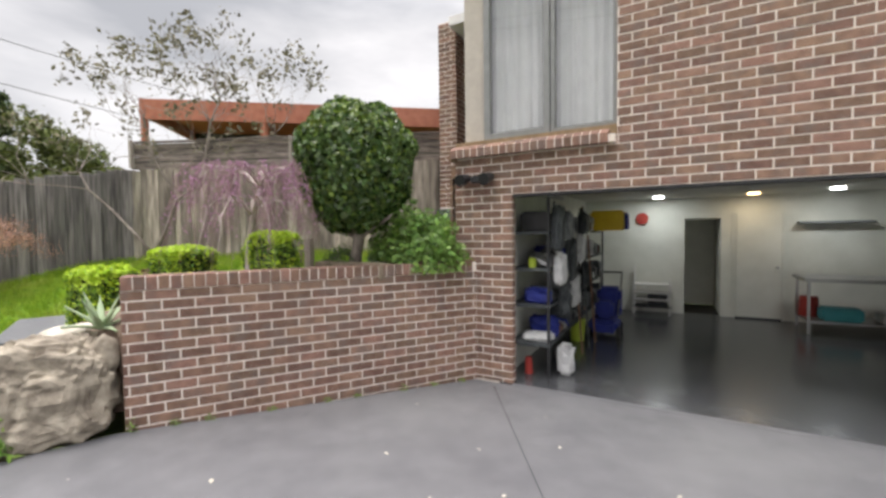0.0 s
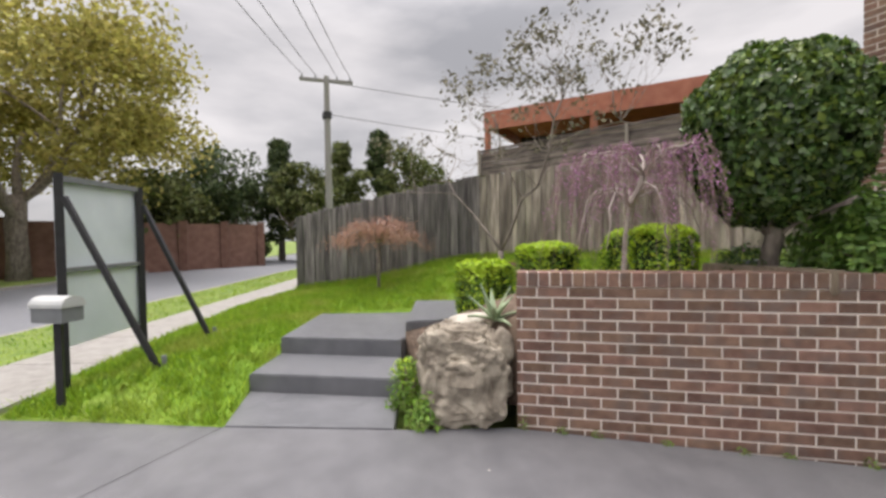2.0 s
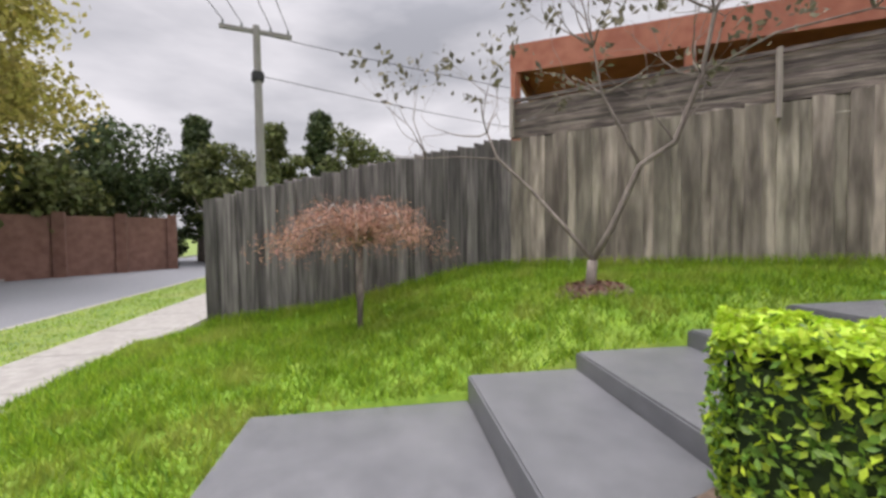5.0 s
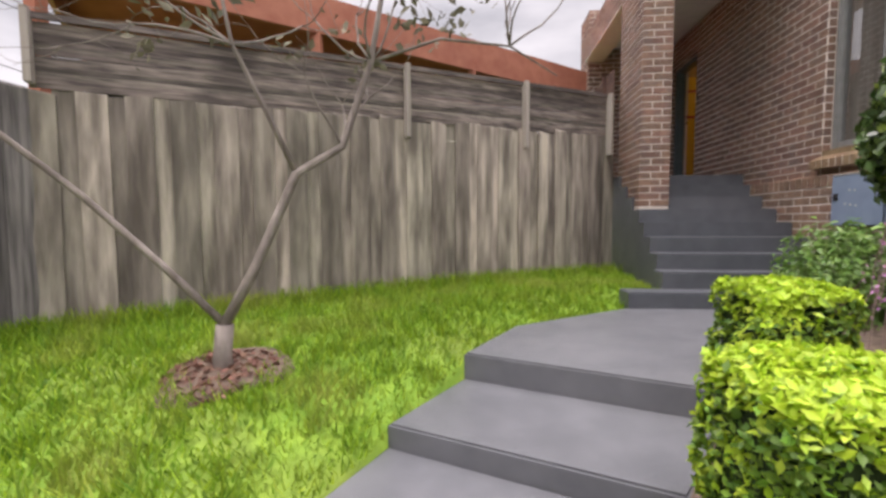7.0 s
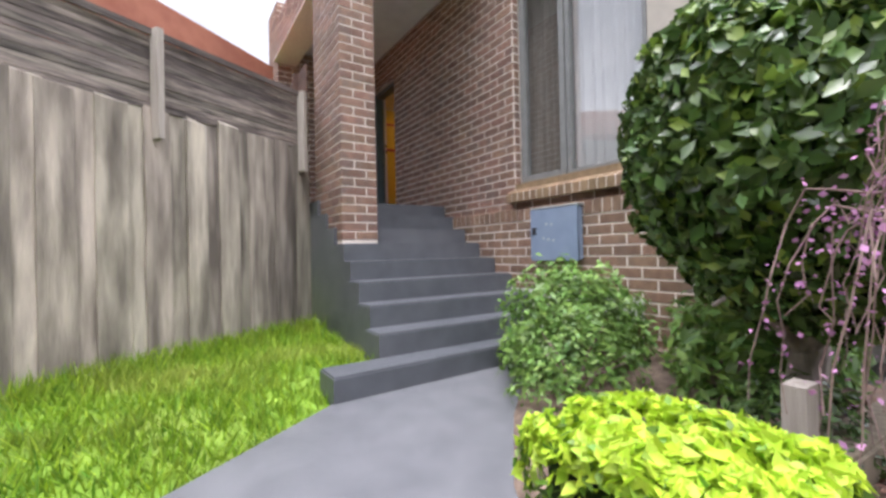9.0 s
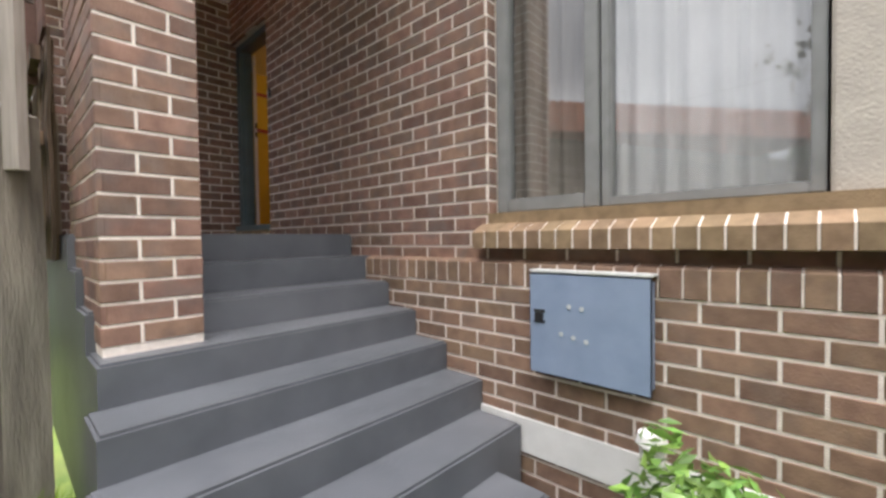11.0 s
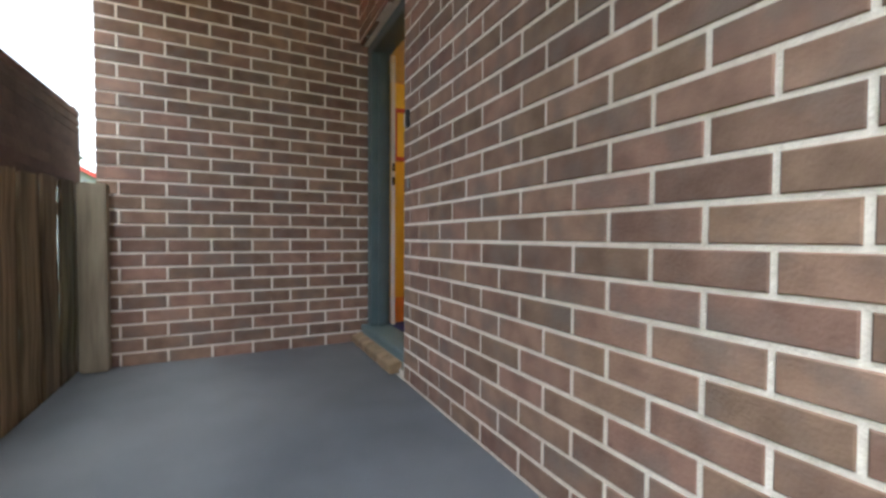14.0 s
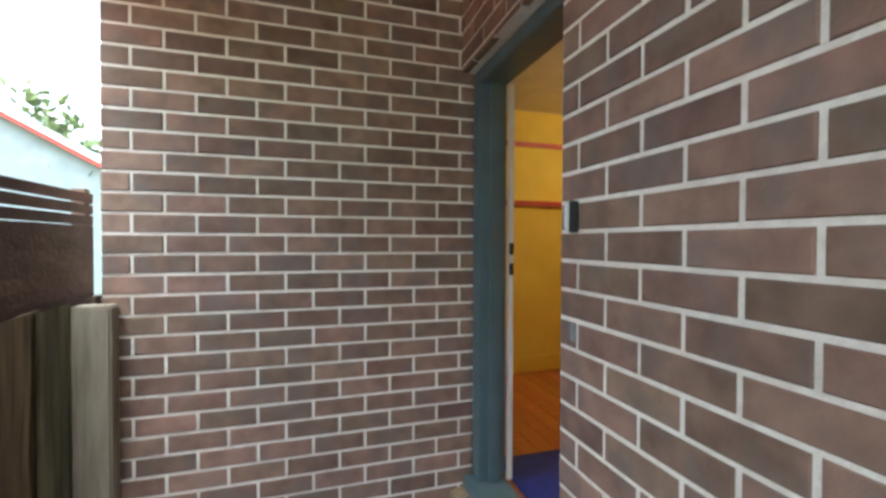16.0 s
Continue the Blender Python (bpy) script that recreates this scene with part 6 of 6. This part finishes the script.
stone(-2.18, -2.62, 0.76, 0.17, 0.12, 0.07, 1, M_PALE_ROCK, "pale flat stone lying on the boulder")
stone(-2.34, -2.42, 0.74, 0.2, 0.1, 0.07, 2, M_PALE_ROCK, "pale stone edging the garden bed")
stone(-2.42, -2.82, 0.52, 0.14, 0.16, 0.16, 3, M_ROCK, "small rough stone against the boulder")
stone(-1.72, -2.50, 0.62, 0.1, 0.09, 0.16, 4, M_ROCK, "weathered stone wedged by the wall end")
agave = empty("agave", (-2.0, -2.42, 0.78), label="pale green agave rosette above the boulder", category="plant")
r = np.random.default_rng(61)
for i in range(13):
    a = i * 2.4
    up = 0.25 + 0.75 * (i / 13)
    verts = []
    L = r.uniform(0.26, 0.36)
    for j in range(6):
        s = j / 5
        w = 0.036 * math.sin(math.pi * (0.25 + 0.75 * s)) * (1 - s * 0.35) if s < 1 else 0.001
        rr = L * s * (1.1 - up * 0.7)
        z = L * s * up * 1.1 - 0.10 * s * s * (1 - up)
        ca_, sa_ = math.cos(a), math.sin(a)
        for off, lift in ((-w, 0.012), (0, -0.004), (w, 0.012)):
            verts.append((ca_ * rr - sa_ * off, sa_ * rr + ca_ * off, z + lift))
    faces = [(j * 3 + q, j * 3 + q + 1, j * 3 + q + 4, j * 3 + q + 3) for j in range(5) for q in range(2)]
    leaf = put("leaf", mesh_from("leaf", verts, faces, True), M_AGAVE, agave)
    mod = leaf.modifiers.new("thick", "SOLIDIFY")
    mod.thickness = 0.008

# ---- far trees, wall and roofs ----
def far_tree(place, height, width, m_, label, seed, kind="round", trunk=0.35, leaf=0.4, count=6000):
    r = np.random.default_rng(seed)
    tr = empty("tree", place, label=label, category="tree")
    limbs, tips = [tube([(0, 0, -0.3), (0.1, 0, height * 0.2), (0, 0.1, height * trunk)], [0.035 * height, 0.028 * height, 0.024 * height], 9)], []
    cl = []
    if kind == "cone":
        for i in range(60):
            s = r.uniform(0, 1) ** 0.7
            ang, rad = r.uniform(0, 6.283), (1 - s) * width * 0.5 * r.uniform(0.5, 1.0) + 0.15
            cl.append((math.cos(ang) * rad, math.sin(ang) * rad, height * (0.06 + 0.94 * s), 0.16 * width))
    else:
        for a in range(7):
            ang = a * 0.9
            limb_tree(r, (0, 0.05, height * trunk * r.uniform(0.6, 1)), (math.cos(ang) * 0.9, math.sin(ang) * 0.9, 0.8), height * 0.28, 0.014 * height, 2, limbs, tips, rise=0.2)
        for i in range(46):
            d = r.normal(0, 1, 3)
            d /= np.linalg.norm(d)
            s = r.uniform(0.55, 1.0)
            cl.append((d[0] * width * 0.5 * s, d[1] * width * 0.5 * s, height * 0.60 + d[2] * height * 0.38 * s, 0.17 * width))
        cl += [(t_[0].x, t_[0].y, t_[0].z, 0.12 * width) for t_ in tips]
    per = count // len(cl)
    P, D = [], []
    for x, y, z, s in cl:
        d = r.normal(0, 1, (per, 3))
        d /= np.linalg.norm(d, axis=1, keepdims=True)
        q = d * s * r.uniform(0.4, 1.05, (per, 1)) * np.array((1, 1, 0.75)) + np.array((x, y, z))
        P.append(q)
        D.append(d)
    v_, f_ = leaves(np.concatenate(P), np.concatenate(D), leaf, r, 0.7, 0.6)
    put("trunk", mesh_from("trunk", *tubes(limbs), True), M_BARK, tr)
    put("crown", fast_mesh("crown", v_, f_), m_, tr)
    return tr


far_tree((-22.5, -14.0, -0.2), 13.5, 13.0, M_OLIVE, "broad olive-leaved street tree across the road", 71, leaf=0.27, count=42000, trunk=0.28)
far_tree((-15.5, -17.5, -0.2), 9.5, 9, M_OLIVE, "large olive-green tree behind the signboard", 72, leaf=0.32, count=14000, trunk=0.28)
far_tree((-33.8, -7.2, -0.2), 8.6, 6.6, M_CONIFER, "dense dark round tree beyond the road bend", 73, leaf=0.34, count=9000, trunk=0.2)
far_tree((-29.5, -10.5, -0.2), 6.0, 6.0, M_CONIFER_LIGHT, "low dense green tree behind the brick wall", 81, leaf=0.34, count=7000, trunk=0.2)
far_tree((-35.9, -2.9, -0.2), 9.6, 4.6, M_CONIFER, "upright dark cypress beyond the road", 74, "cone", leaf=0.34, count=8000)
far_tree((-32.8, -1.4, -0.2), 7.9, 4.4, M_CONIFER_LIGHT, "bushy olive-green tree beyond the road", 75, leaf=0.3, count=8000, trunk=0.2)
far_tree((-37.4, 2.4, -0.2), 10.2, 4.6, M_CONIFER_LIGHT, "pointed conifer beyond the road bend", 76, "cone", leaf=0.34, count=8000)
far_tree((-35.5, 5.4, -0.2), 11.0, 4.6, M_CONIFER, "tall dark tree above the fence line", 77, "cone", leaf=0.36, count=8000)
far_tree((-34.0, 7.6, -0.2), 10.3, 6.2, M_CONIFER_LIGHT, "yellow-green tree above the fence line", 78, leaf=0.34, count=9000, trunk=0.2)
far_tree((-26.0, 11.5, -0.2), 7.6, 3.4, M_CONIFER_LIGHT, "small rounded tree behind the dark fence", 82, leaf=0.3, count=4000, trunk=0.2)
far_tree((-12.5, 20.0, 0.0), 6.6, 5.0, M_CONIFER_LIGHT, "rounded tree behind the neighbouring fence", 79, leaf=0.3)
far_tree((-8.3, 17.0, 0.0), 8.2, 3.4, M_CONIFER_LIGHT, "feathery tree beyond the white house", 80, leaf=0.3, count=3000)

far_wall = tagged(part("brick_wall", bmesh.new(), M_FARBRICK, None), label="long low brick boundary wall across the road", category="wall", kind="structure")
bm = bmesh.new()
prism(bm, [(-20.0, -21.0), (-29.5, -4.4), (-29.8, -4.6), (-20.3, -21.2)], -0.3, 2.55)
bm.to_mesh(far_wall.data)
bm.free()
for i in range(9):
    p = (-20.0 - i * 1.18, -21.0 + i * 2.07)
    part("pier", one_box((p[0] - 0.22, p[1] - 0.22, -0.3), (p[0] + 0.22, p[1] + 0.22, 2.7), 0.02), M_FARBRICK, far_wall)
far_house = empty("house", label="red-roofed brick house across the road", category="house")
hx, hy, _ = street(-2, 26, 0)
part("wall", one_box((hx - 6, hy - 5, -0.3), (hx + 6, hy + 5, 2.8)), M_FARBRICK, far_house)
bm = bmesh.new()
vs = [bm.verts.new(c) for c in ((hx - 6.6, hy - 5.6, 2.7), (hx + 6.6, hy - 5.6, 2.7), (hx + 6.6, hy + 5.6, 2.7), (hx - 6.6, hy + 5.6, 2.7), (hx - 3, hy, 5.0), (hx + 3, hy, 5.0))]
for q in ((0, 1, 5, 4), (2, 3, 4, 5), (1, 2, 5), (3, 0, 4), (3, 2, 1, 0)):
    bm.faces.new([vs[i] for i in q])
part("roof", bm, M_ROOFTILE, far_house)
for i in range(7):
    x, y, z = street(-8 + i * 2.1, 15.0, -0.1)
    shrub((x, y, z), (1.3, 1.1, 1.25), 1500, 0.16, M_LEAF_MID, "clipped green hedge bush across the road", 100 + i)

# ---- litter and weeds on the drive ----
r = np.random.default_rng(131)
for i in range(26):
    x, y = r.uniform(-1.2, 4.5), r.uniform(-3.6, 0.0)
    if (Vector((x, y)) - RW0).dot(rw_n) < 0.12:
        continue
    v_, f_ = leaves([(0, 0, 0.006)], [(0, 0, 1.0)], r.uniform(0.025, 0.05), r, 0.25, 0.6)
    ob = put("fallen_leaf", fast_mesh("fallen_leaf", v_, f_), M_PALE_ROCK)
    ob.location = (x, y, drive_z(x, y))
    tagged(ob, label="small pale fallen leaf on the driveway", category="leaf", group="fallen leaves")
for i in range(9):
    p = RW0 + rw_u * (0.05, 0.35, 0.6, 1.1, 1.6, 1.9, 2.4, 2.75, 3.1)[i] + rw_n * 0.03
    shrub((p.x, p.y, drive_z(p.x, p.y) + 0.002), (0.05, 0.04, (0.10, 0.05, 0.04, 0.03, 0.04, 0.03, 0.06, 0.04, 0.03)[i]), 60, 0.022, M_HEDGE, "tiny weed growing at the foot of the brick wall", 140 + i, name="weed")
